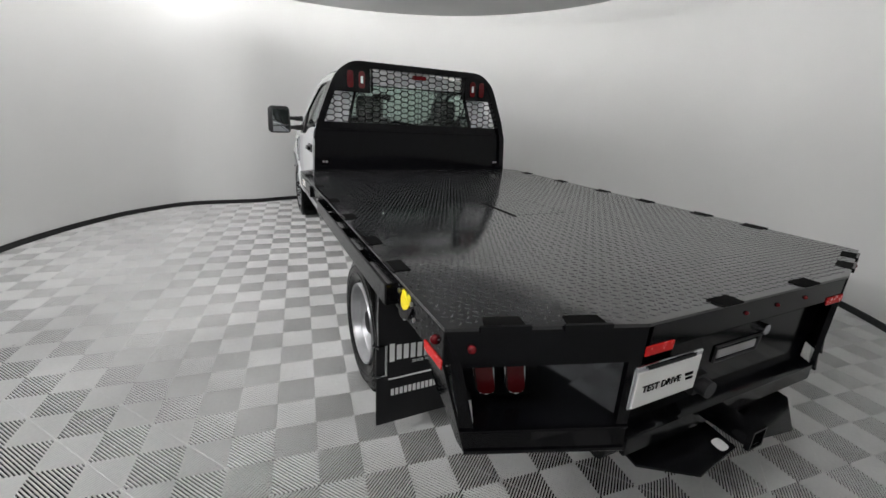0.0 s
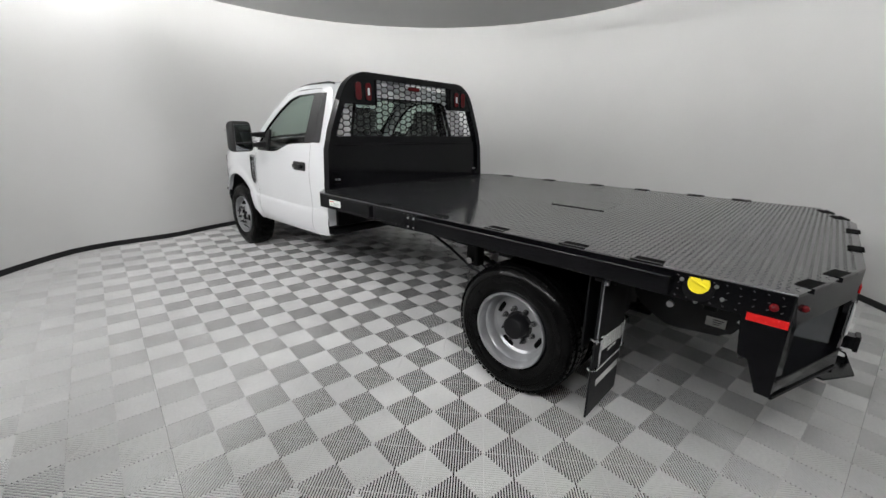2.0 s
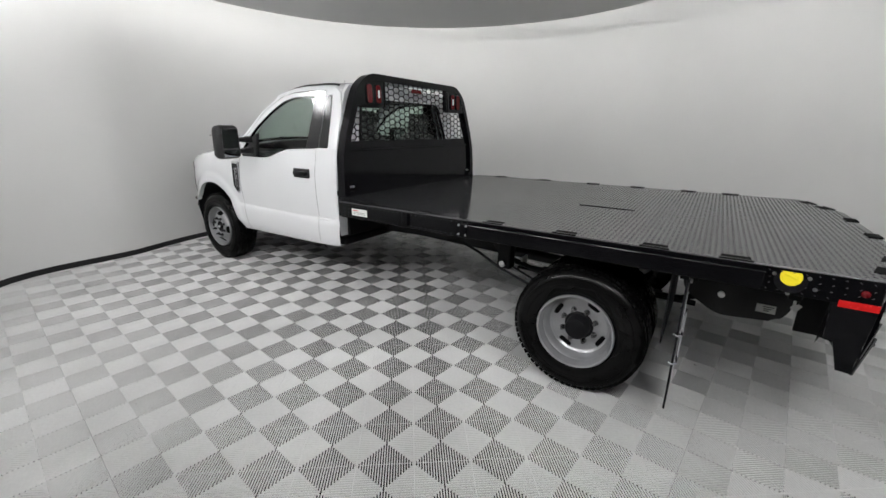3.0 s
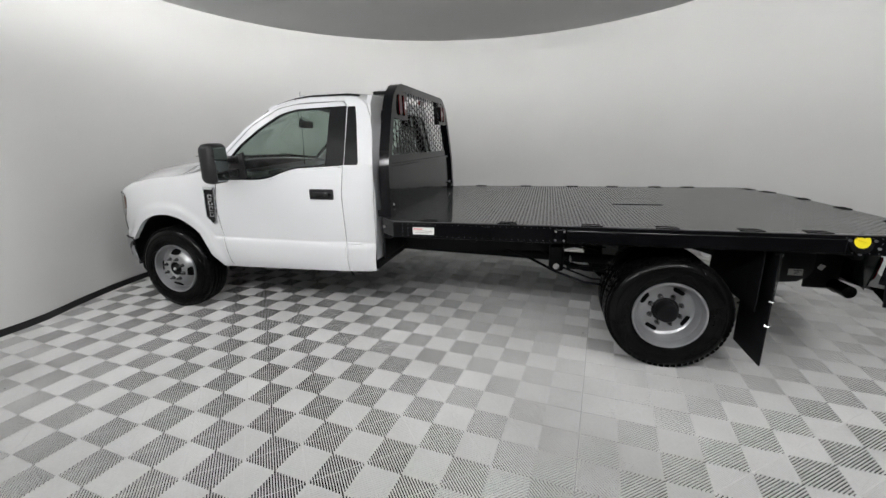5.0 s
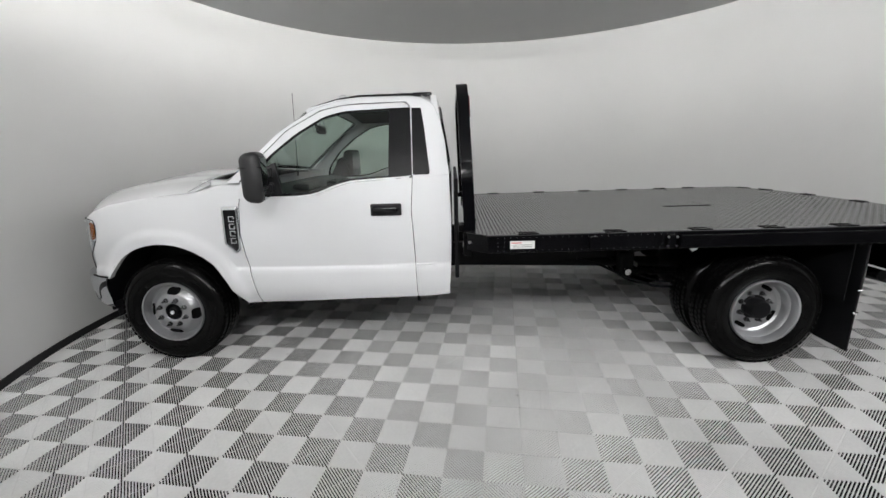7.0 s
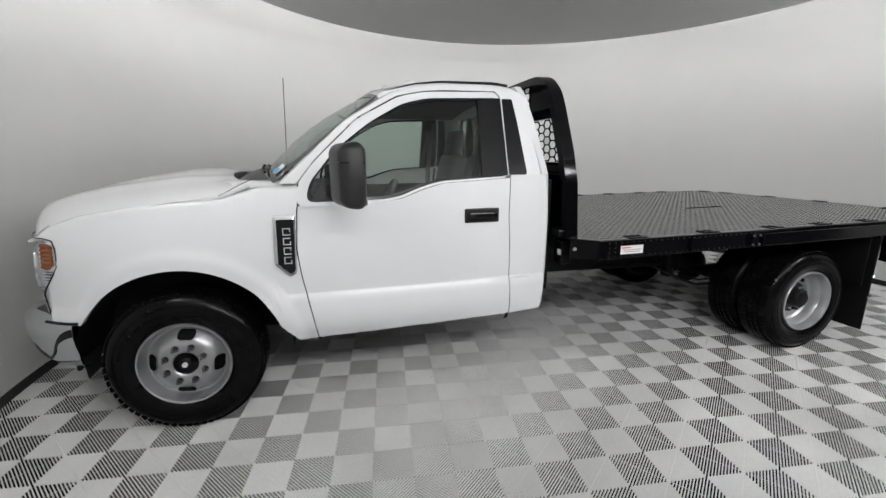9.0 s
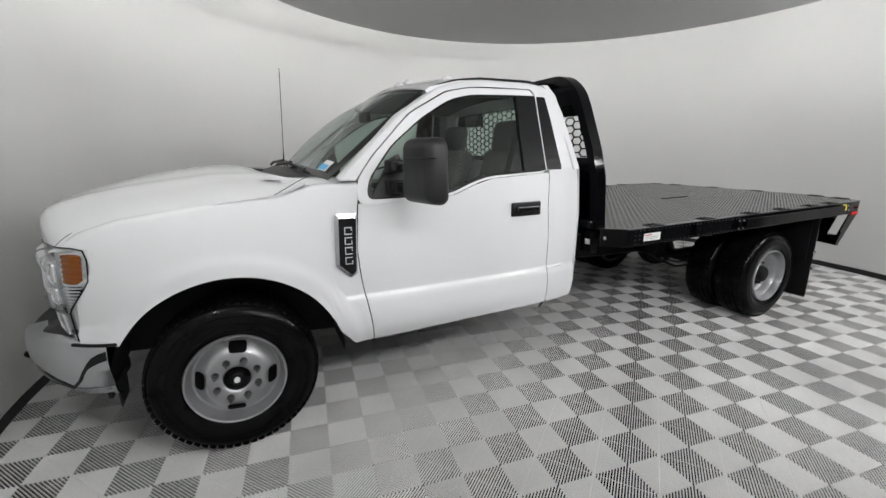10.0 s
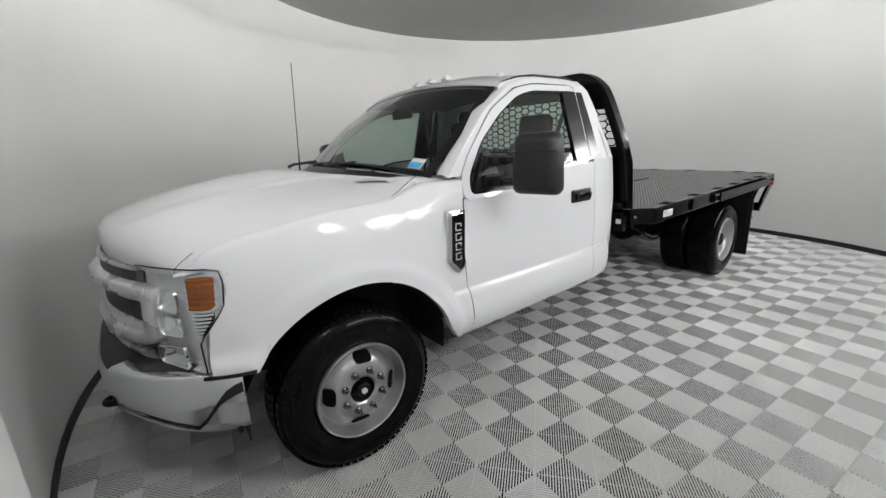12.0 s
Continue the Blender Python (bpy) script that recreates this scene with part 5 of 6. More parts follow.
# side rails: a channel under the deck's edge, in a front and a rear run
RUB0, RUB1 = 0.70, -0.810
for s in (-1, 1):
    bm = bmesh.new()
    add_box(bm, (s * (BX - 0.02), (1.93 + BR) / 2, 0.955), (0.04, 1.93 - BR, 0.118), 0.006)
    rail = part("side_rail", bm, M_BLACK, truck, "black steel side rail with tread dots")
    # paler bead puts the highlight of the worn rail edge into colour
    bm = bmesh.new()
    add_tube(bm, [(s * (BX + 0.0005), y, DECK_Z - 0.0035) for y in (BR, -0.4, 0.4, 1.2, 1.93)], 0.0032, 6)
    part("rail_edge", bm, M_WORN, rail, "thin worn edge of the rail with its highlight")
    # chamfered front end
    bm = prism_bm([(s * BX, 1.93, 0.897), (s * 1.10, BF, 0.897), (s * 1.10, BF, 1.018), (s * BX, 1.93, 1.018)], (-s * 0.022, -0.022, 0), 0.003)
    corner = part("rail_corner", bm, M_BLACK, truck, "angled front corner of the side rail")
    if s < 0:
        bm = box_bm((-1.00, 2.052, 0.915), (0.10, 0.06, 0.15), 0.004)
        foot = part("bed_foot", bm, M_BLACK, corner, "black steel end plate of the bed")
        bm = box_bm((-1.018, 2.0835, 0.916), (0.040, 0.002, 0.036), 0.0)
        part("rail_label", bm, M_PAPER, foot, "small white label")
    bm = bmesh.new()
    add_cyl(bm, (s * 1.105, 2.02, 0.955), (s * 1.13, 2.045, 0.955), 0.010, 10)
    part("corner_bolt", bm, M_BOLT, corner)
    # outer rub rail
    bm = bmesh.new()
    add_box(bm, (s * (BX + 0.042), (RUB0 + RUB1) / 2, 0.957), (0.012, RUB0 - RUB1, 0.082), 0.004)
    add_box(bm, (s * (BX + 0.020), RUB0 - 0.004, 0.957), (0.05, 0.012, 0.082), 0.003)
    add_box(bm, (s * (BX + 0.020), RUB1 + 0.004, 0.957), (0.05, 0.012, 0.082), 0.003)
    for y in (0.36, 0.0, -0.38):
        add_box(bm, (s * (BX + 0.02), y, 0.957), (0.04, 0.012, 0.06))
    part("rub_rail", bm, M_BLACK, rail, "black rub rail standing off the bed side")
    bm = bmesh.new()
    add_box(bm, (s * (BX + 0.010), 1.24, 0.955), (0.02, 0.05, 0.085), 0.004)
    part("rail_bracket", bm, M_BLACK, rail)
    bm = box_bm((s * (BX + 0.014), 0.745, 0.955), (0.03, 0.055, 0.085), 0.004)
    part("rail_bracket", bm, M_BLACK, rail)
    # dots of the tread plate along the side, in two rows
    bm = bmesh.new()
    for z in (0.912, 0.998):
        y = 1.86
        while y > BR + 0.03:
            if z < 0.95 or y > 0.72 or y < RUB1:
                add_box(bm, (s * (BX + 0.001), y, z), (0.003, 0.008, 0.0036), 0.0, pose(0, 0, 0, 35, 0, 0))
            y -= 0.042
    for k in range(9):
        for z in (0.940, 0.968):
            add_box(bm, (s * (BX + 0.001), BR + 0.03 + 0.042 * k, z), (0.003, 0.008, 0.0036), 0.0, pose(0, 0, 0, -35, 0, 0))
            if k < 3:
                add_box(bm, (s * (BX + 0.001), 1.86 - 0.042 * k, z), (0.003, 0.008, 0.0036), 0.0, pose(0, 0, 0, -35, 0, 0))
    tagged(part("rail_tread", bm, M_WORN, rail), "small bright tread dots of the bed side", kind="stuff")
    # stake pockets: black slabs on the deck's edge stand in for their shade
    for y in (1.66, 1.10, 0.55, 0.10, -0.36, -0.70):
        bm = box_bm((s * (BX - 0.035), y, DECK_Z + 0.0012), (0.068, 0.115, 0.004), 0.0)
        pk = part("stake_pocket", bm, M_INK, rail, "black patch for the shade in a stake pocket")
        bm = bmesh.new()
        add_box(bm, (s * (BX - 0.001), y, DECK_Z + 0.002), (0.010, 0.135, 0.010), 0.002)
        part("pocket_lip", bm, M_BLACK, rail)
# bolts at the joint
for y, z in ((0.775, 0.985), (0.775, 0.925), (0.72, 0.985), (0.72, 0.925)):
    bm = cyl_bm((-BX - 0.028, y, z), (-BX - 0.036, y, z), 0.007, 8)
    part("joint_bolt", bm, M_BOLT, truck)
# white maker's label with unreadable print
bm = box_bm((-BX - 0.0015, 1.700, 0.950), (0.003, 0.160, 0.052), 0.0)
lab = part("rail_sticker", bm, M_PAPER, truck, "white printed sticker on the bed side")
for y, w, z, mat in ((1.740, 0.065, 0.964, M_REDTAPE), (1.700, 0.13, 0.950, M_INK), (1.700, 0.13, 0.938, M_INK)):
    bm = box_bm((-BX - 0.0035, y, z), (0.001, w, 0.006 if mat is M_REDTAPE else 0.0025), 0.0)
    part("sticker_bar", bm, mat, lab)

# fuel filler with yellow cap on the left rail
bm = bmesh.new()
add_cyl(bm, (-BX - 0.004, -0.905, 0.966), (-BX + 0.02, -0.905, 0.959), 0.058, 28)
filler = part("fuel_filler", bm, M_TRIM, truck, "gloss black fuel filler plate", smooth=True)
bm = bmesh.new()
add_cyl(bm, (-BX + 0.012, -0.905, 0.976), (-BX - 0.005, -0.905, 0.980), 0.039, 28)
add_box(bm, (-BX - 0.004, -0.905, 0.981), (0.008, 0.070, 0.012), 0.004, pose(0, 0, 0, 25, 0, 0))
part("filler_cap", bm, M_YELLOW, filler, "bright yellow fuel cap", smooth=35)
for y, z in ((-0.965, 0.985), (-0.845, 0.985), (-0.905, 0.905), (-0.99, 0.94)):
    bm = cyl_bm((-BX - 0.003, y, z), (-BX - 0.010, y, z), 0.008, 8)
    part("filler_bolt", bm, M_BOLT, filler)

# ---- tail: angled skirts with lamp recesses, plate, hitch ----
SK_LOW = 0.552


def draw_in(z):
    """How far the tail's skirt is drawn in from the bed's side at a height."""
    return 0.095 * min(1.0, max(0.0, (0.90 - z) / (0.90 - SK_LOW)))


for s in (-1, 1):
    # side cheek under the rail, leaning in to a narrow foot
    bm = bmesh.new()
    poly = [(BR + 0.145, 0.90), (BR + 0.130, 0.715), (BR + 0.095, 0.705), (BR + 0.050, SK_LOW + 0.004), (BR, SK_LOW), (BR, 0.90)]
    add_prism(bm, [(s * (BX - draw_in(z)), y, z) for y, z in poly], (-s * 0.010, 0, 0))
    cheek = part("tail_cheek", bm, M_RACK, truck, "black side cheek of the tail")
    bm = box_bm((s * (BX + 0.002), BR + 0.065, 0.900), (0.004, 0.125, 0.030), 0.0)
    part("side_reflector", bm, M_REDTAPE, cheek, "red reflective strip")
    bm = bmesh.new()
    made = bmesh.ops.create_uvsphere(bm, u_segments=14, v_segments=8, radius=0.016)["verts"]
    bmesh.ops.translate(bm, vec=(s * (BX + 0.002), BR + 0.055, 0.955), verts=made)
    part("side_marker", bm, M_RED, cheek, "small round red marker lamp", smooth=True)
    # angled rear panel as a frame round the lamp recess
    a, b = Vector((s * BX, BR, 0)), Vector((s * 0.62, BT, 0))
    d = (b - a).normalized()
    n = Vector((-d.y * (1 if s > 0 else -1), d.x * (1 if s > 0 else -1), 0))
    if n.y > 0:
        n = -n
    L = (b - a).length

    def at(u, z, out=0.0):
        return a + d * (u * L) + n * out + Vector((-s * (1 - u) * draw_in(z), 0, z))

    bm = bmesh.new()
    o = [at(0, SK_LOW), at(1, SK_LOW), at(1, 1.012), at(0, 1.012)]
    i_ = [at(0.09, 0.655), at(0.93, 0.655), at(0.93, 0.888), at(0.09, 0.888)]
    add_band(bm, o, i_, -n * 0.02)
    add_grid(bm, [[at(0.09, 0.655), at(0.93, 0.655)], [at(0.13, 0.665, -0.15), at(0.93, 0.665, -0.15)]])
    add_grid(bm, [[at(0.09, 0.888), at(0.93, 0.888)], [at(0.13, 0.884, -0.15), at(0.93, 0.884, -0.15)]])
    panel = part("tail_panel", bm, M_RACK, truck, "angled black tail panel with a lamp recess")
    bm = bmesh.new()
    bm.faces.new([bm.verts.new(p) for p in (at(0.07, 0.64, -0.15), at(0.60, 0.64, -0.15), at(0.60, 0.90, -0.15), at(0.07, 0.90, -0.15))])
    part("lamp_back", bm, M_BLACK, panel, "glossy black back of the recess")
    # left side is mirror metal to put in a bright reflection, right side black
    bm = bmesh.new()
    bm.faces.new([bm.verts.new(p) for p in (at(0.55, 0.64, -0.15), at(0.95, 0.64, -0.02), at(0.95, 0.90, -0.02), at(0.55, 0.90, -0.15))])
    part("recess_plate", bm, M_DARKCHROME if s < 0 else M_BLACK, panel, "side of the recess, the left one mirror-bright")
    for u in (0.22, 0.40):
        bm = bmesh.new()
        outl = rounded([(-0.036, -0.082), (0.036, -0.082), (0.036, 0.082), (-0.036, 0.082)], 0.045, 6)
        add_prism(bm, [at(u, 0.775 + p.y, -0.14) + d * p.x for p in outl], n * 0.016)
        part("lamp_gasket", bm, M_TRIM, panel, "black lamp surround")
        bm = bmesh.new()
        hook = [(-0.034, 0.045), (-0.034, -0.05), (-0.024, -0.076), (0.0, -0.084), (0.024, -0.076), (0.034, -0.05), (0.034, 0.045)]
        add_tube(bm, [at(u, 0.775 + z_, -0.120) + d * x_ for x_, z_ in hook], 0.003, 6)
        part("lamp_ring", bm, M_CHROME, panel, "thin chrome lamp ring", smooth=True)
        bm = bmesh.new()
        outl = rounded([(-0.029, -0.075), (0.029, -0.075), (0.029, 0.075), (-0.029, 0.075)], 0.038, 6)
        add_prism(bm, [at(u, 0.775 + p.y, -0.124) + d * p.x for p in outl], n * 0.014)
        part("tail_lamp", bm, M_RED, panel, "oval red tail lamp")
    bm = bmesh.new()
    made = bmesh.ops.create_uvsphere(bm, u_segments=14, v_segments=8, radius=0.014)["verts"]
    bmesh.ops.translate(bm, vec=at(0.13, 0.952, 0.004), verts=made)
    part("rear_marker", bm, M_RED, panel, "small round red marker lamp", smooth=True)
    # pockets on the tail edge, their shade put in as black slabs
    for u in (0.28, 0.68):
        bm = bmesh.new()
        q = [at(u - 0.10, DECK_Z + 0.003, 0.006), at(u + 0.10, DECK_Z + 0.003, 0.006), at(u + 0.09, DECK_Z + 0.003, -0.058), at(u - 0.09, DECK_Z + 0.003, -0.058)]
        add_prism(bm, q, (0, 0, -0.006))
        part("tail_pocket", bm, M_INK, panel, "black patch for the shade in a stake pocket")
        bm = bmesh.new()
        add_prism(bm, [at(u - 0.12, DECK_Z + 0.006, 0.010), at(u + 0.12, DECK_Z + 0.006, 0.010), at(u + 0.12, DECK_Z + 0.006, 0.0), at(u - 0.12, DECK_Z + 0.006, 0.0)], (0, 0, -0.02))
        part("pocket_lip", bm, M_BLACK, panel)
    # lower rolled edge
    bm = bmesh.new()
    add_tube(bm, [at(0, SK_LOW + 0.092, 0.004), at(1, SK_LOW + 0.092, 0.004)], 0.005, 6)
    part("panel_fold", bm, M_BLACK, panel)
    bm = bmesh.new()
    add_tube(bm, [at(0, SK_LOW + 0.004, 0.002), at(1, SK_LOW + 0.004, 0.002)], 0.008, 6)
    part("panel_fold", bm, M_BLACK, panel)

# middle of the tail: upper beam, recessed plate wall, lower beam
bm = bmesh.new()
add_box(bm, (0, BT + 0.01, 0.965), (1.20, 0.02, 0.094), 0.002)
add_box(bm, (0, BT + 0.01, 0.545), (1.20, 0.02, 0.072), 0.002)
add_box(bm, (0, BT + 0.060, 0.76), (1.20, 0.012, 0.37), 0.0)
add_grid(bm, [[(-0.6, BT, 0.918), (0.6, BT, 0.918)], [(-0.6, BT + 0.055, 0.90), (0.6, BT + 0.055, 0.90)]])
add_grid(bm, [[(-0.6, BT, 0.58), (0.6, BT, 0.58)], [(-0.6, BT + 0.055, 0.60), (0.6, BT + 0.055, 0.60)]])
tail = part("tail_beam", bm, M_RACK, truck, "black middle section of the tail")
bm = box_bm((-0.553, BT - 0.003, 0.924), (0.128, 0.006, 0.034), 0.002)
part("rear_reflector", bm, M_REDTAPE, tail, "red rectangular reflector")
bm = box_bm((0.550, BT - 0.003, 0.920), (0.128, 0.006, 0.034), 0.002)
part("rear_reflector", bm, M_REDTAPE, tail, "red rectangular reflector")
for x in (-0.26, -0.06, 0.14):
    bm = bmesh.new()
    made = bmesh.ops.create_uvsphere(bm, u_segments=12, v_segments=8, radius=0.008)["verts"]
    bmesh.ops.translate(bm, vec=(x + 0.15, BT - 0.002, 0.968), verts=made)
    part("rear_marker", bm, M_RED, tail, "small round red marker lamp", smooth=True)
# black slabs for the shade in the middle pockets
for x in (-0.22, 0.30):
    bm = box_bm((x, BT + 0.022, DECK_Z + 0.002), (0.115, 0.06, 0.006), 0.0)
    part("tail_pocket", bm, M_INK, tail, "black patch for the shade in a stake pocket")
# dealer plate
PX, PZ = -0.475, 0.790
bm = box_bm((PX, BT + 0.002, PZ), (0.330, 0.012, 0.160), 0.006)
plate = part("plate_frame", bm, M_CHROME, truck, "silver frame with a white dealer plate")
bm = box_bm((PX, BT - 0.0055, PZ - 0.006), (0.306, 0.004, 0.132), 0.0)
part("plate_face", bm, M_PAPER, plate, "white plate face")
face = Matrix.Translation((PX - 0.03, BT - 0.009, PZ - 0.008)) @ Matrix.Rotation(radians(90), 4, "X")
part("plate_text", text_bm("TEST DRIVE", 0.036, face), M_INK, plate)
for x, z, w, h in ((PX, PZ + 0.072, 0.23, 0.012), (PX + 0.105, PZ - 0.002, 0.040, 0.010), (PX + 0.11, PZ - 0.020, 0.034, 0.008)):
    bm = box_bm((x, BT - 0.009, z), (w, 0.003, h), 0.0)
    part("plate_bar", bm, M_INK if z < PZ + 0.05 else M_FRAME, plate)
# maker's plate: a light outline with a plain dark bar
bm = bmesh.new()
MX, MZ = 0.02, 0.770
add_band(bm, [(MX - 0.15, BT + 0.045, MZ - 0.035), (MX + 0.13, BT + 0.045, MZ - 0.035), (MX + 0.15, BT + 0.045, MZ + 0.035), (MX - 0.15, BT + 0.045, MZ + 0.035)], [(MX - 0.145, BT + 0.045, MZ - 0.030), (MX + 0.125, BT + 0.045, MZ - 0.030), (MX + 0.145, BT + 0.045, MZ + 0.030), (MX - 0.145, BT + 0.045, MZ + 0.030)], (0, 0.01, 0))
mp = part("maker_plate", bm, M_WORN, truck, "dark maker's plate with a light rim")
bm = box_bm((MX - 0.01, BT + 0.049, MZ), (0.25, 0.006, 0.036), 0.002)
part("maker_bar", bm, M_STEEL, mp)
bm = bmesh.new()
add_cyl(bm, (0.15, BT + 0.052, 0.835), (0.15, BT + 0.028, 0.835), 0.022, 14)
part("plate_lamp", bm, M_CHROME, tail, "small bright plate lamp", smooth=True)
bm = bmesh.new()
add_box(bm, (-0.25, BT + 0.03, 0.70), (0.075, 0.05, 0.085), 0.010)
add_cyl(bm, (-0.25, BT + 0.01, 0.70), (-0.25, BT - 0.03, 0.70), 0.033, 18)
part("trailer_socket", bm, M_PLASTIC, tail, "black trailer wiring socket", smooth=True)
# hitch: cross tube, receiver, step plates, chain hole
bm = bmesh.new()
add_cyl(bm, (-0.62, BT + 0.10, 0.475), (0.66, BT + 0.10, 0.475), 0.045, 16)
hitch = part("hitch_crossbar", bm, M_BLACK, truck, "black trailer hitch with step plates", smooth=True)
bm = bmesh.new()
o = [(-0.036, 0.435), (0.036, 0.435), (0.036, 0.507), (-0.036, 0.507)]
i_ = [(-0.025, 0.446), (0.025, 0.446), (0.025, 0.496), (-0.025, 0.496)]
add_band(bm, [(x + 0.0, BT - 0.11, z) for x, z in o], [(x, BT - 0.11, z) for x, z in i_], (0, 0.28, 0))
add_band(bm, [(x * 1.22, BT - 0.115, 0.471 + (z - 0.471) * 1.22) for x, z in o], [(x, BT - 0.115, z) for x, z in o], (0, 0.02, 0))
part("hitch_receiver", bm, M_BLACK, hitch, "square hitch receiver tube")
for s in (-1, 1):
    bm = bmesh.new()
    q = [(s * 0.045, BT + 0.10, 0.440), (s * 0.50, BT + 0.12, 0.440), (s * 0.50, BT + 0.01, 0.425), (s * 0.30, BT - 0.105, 0.408), (s * 0.045, BT - 0.075, 0.415)]
    add_prism(bm, q, (0, 0, -0.010))
    part("step_plate", bm, M_BLACK, hitch, "black step plate")
    # flat patch in place of an open hole: white on the left, black on the right
    bm = bmesh.new()
    pts = rounded([(s * 0.10 - 0.028, BT - 0.07), (s * 0.10 + 0.028, BT - 0.07), (s * 0.10 + 0.028, BT - 0.02), (s * 0.10 - 0.028, BT - 0.02)], 0.02, 4)
    add_prism(bm, [(p.x, p.y, 0.4385 + (p.y - BT - 0.10) * 0.143) for p in pts], (0, 0, 0.003))
    part("chain_hole", bm, M_PRINT if s < 0 else M_INK, hitch)
bm = box_bm((0.16, BT + 0.052, 0.500), (0.075, 0.004, 0.065), 0.0)
part("hitch_label", bm, M_PAPER, hitch, "white and orange hitch label")
bm = box_bm((0.16, BT + 0.049, 0.522), (0.075, 0.003, 0.020), 0.0)
part("label_band", bm, M_ORANGE, hitch)
for s in (-1, 1):
    bm = box_bm((s * 0.43, BT + 0.18, 0.60), (0.02, 0.22, 0.32), 0.004)
    part("hitch_arm", bm, M_FRAME, hitch)

# ---- mud flaps ----
for s in (-1, 1):
    bm = bmesh.new()
    add_box(bm, (s * 1.02, -0.53, 0.5125), (0.385, 0.010, 0.755), 0.003)
    flap = part("mud_flap", bm, M_FLAP, truck, "black rubber mud flap with white printed bars")
    y = -0.538
    for x, z, w, h in ((1.00, 0.520, 0.31, 0.076), (0.985, 0.462, 0.12, 0.016), (1.00, 0.388, 0.31, 0.007), (1.00, 0.312, 0.29, 0.036)):
        n = (9 if h > 0.05 else 13) if h > 0.02 else 1
        bm = bmesh.new()
        for k in range(n):
            ww = w / n
            add_box(bm, (s * (x - w / 2 + (k + 0.5) * ww), y, z + (0.004 * (k - n / 2) * 0.6 if h > 0.04 else 0)), (ww * (0.68 if n > 1 else 1.0), 0.003, h * (1.22 if h > 0.05 and k in (0, n - 1) else 1.0)))
        if h == 0.016:
            bm.free()
            m = Matrix.Translation((s * x, y - 0.001, z)) @ Matrix.Rotation(radians(90), 4, "X")
            bm = text_bm("SINCE 1848", 0.022, m, 0.001)
        part("flap_print", bm, M_PRINT, flap)
    for e in (-1, 1):
        bm = bmesh.new()
        x0 = s * 1.02 + e * 0.192
        x1 = s * 1.02 + e * 0.150
        add_tube(bm, [(x0, -0.515, 0.580), (x0 + e * 0.012, -0.53, 0.580), (x0, -0.547, 0.580), (x1, -0.547, 0.580), (x1, -0.547, 0.420), (x0, -0.547, 0.420), (x0 + e * 0.012, -0.53, 0.417), (x0, -0.515, 0.417)], 0.0068, 6)
        part("flap_clip", bm, M_CHROME, flap, "bright bent-wire flap clip", smooth=True)
    bm = bmesh.new()
    add_tube(bm, [(s * 1.206, -0.540, 0.56), (s * 1.209, -0.541, 0.72), (s * 1.205, -0.538, 0.885)], 0.003, 6)
    part("flap_wire", bm, M_CHROME, flap, "bright wire along the flap edge", smooth=True)
    bm = bmesh.new()
    add_box(bm, (s * 1.02, -0.515, 0.892), (0.40, 0.04, 0.018), 0.003)
    part("flap_hanger", bm, M_FRAME, flap)
    bm = bmesh.new()
    add_cyl(bm, (s * 1.185, -0.53, 0.872), (s * 1.185, -0.552, 0.872), 0.012, 10)
    part("flap_bolt", bm, M_BOLT, flap)
    # front mud guard plate ahead of the flap, inside the dual wheels
    bm = box_bm((s * 0.80, -0.46, 0.695), (0.78, 0.008, 0.39), 0.0)
    part("splash_plate", bm, M_FRAME, truck)

# ---- headache rack ----
RY = 1.997
PROFILE = [(-1.08, 1.02), (-1.06, 1.36), (-1.01, 1.54), (-0.905, 1.80), (-0.845, 1.925), (-0.70, 2.035), (0.70, 2.035), (0.845, 1.925), (0.905, 1.80), (1.01, 1.54), (1.06, 1.36), (1.08, 1.02)]
curved = []
for k in range(len(PROFILE)):
    if 3 <= k <= 8:
        p, a, b = Vector(PROFILE[k]), Vector(PROFILE[k - 1]), Vector(PROFILE[k + 1])
        rr = 0.10 if k in (4, 5, 6, 7) else 0.04
        rr = min(rr, (a - p).length * 0.48, (b - p).length * 0.48)
        e0, e1 = p + (a - p).normalized() * rr, p + (b - p).normalized() * rr
        curved += [tuple(e0 * (1 - t) ** 2 + p * 2 * t * (1 - t) + e1 * t * t) for t in (0, 0.25, 0.5, 0.75, 1.0)]
    else:
        curved.append(PROFILE[k])


def inset(points, w):
    out = []
    for k in range(len(points)):
        a, b = Vector(points[max(k - 1, 0)]), Vector(points[min(k + 1, len(points) - 1)])
        d = (b - a).normalized()
        p = Vector(points[k]) + Vector((d.y, -d.x)) * w
        out.append((p.x, p.y))
    return out


bm = bmesh.new()
inn = inset(curved, 0.060)
o0 = [bm.verts.new((x, RY, z)) for x, z in curved]
i0 = [bm.verts.new((x, RY, z)) for x, z in inn]
o1 = [bm.verts.new((x, RY + 0.08, z)) for x, z in curved]
i1 = [bm.verts.new((x, RY + 0.08, z)) for x, z in inn]
for k in range(len(curved) - 1):
    for a, b in ((o0, i0), (i0, i1), (i1, o1), (o1, o0)):
        bm.faces.new((a[k], a[k + 1], b[k + 1], b[k]))
bmesh.ops.bevel(bm, geom=[e for e in bm.edges if e.is_manifold and e.calc_face_angle(0) > 1.0], offset=0.012, segments=2, affect="EDGES", profile=0.5)
rack = part("headache_rack", bm, M_RACK, truck, "black steel headache rack with hexagon mesh behind the cab", smooth=40)


def rack_half(z):
    return curve([(z_, -x_) for x_, z_ in PROFILE[:6]], z)


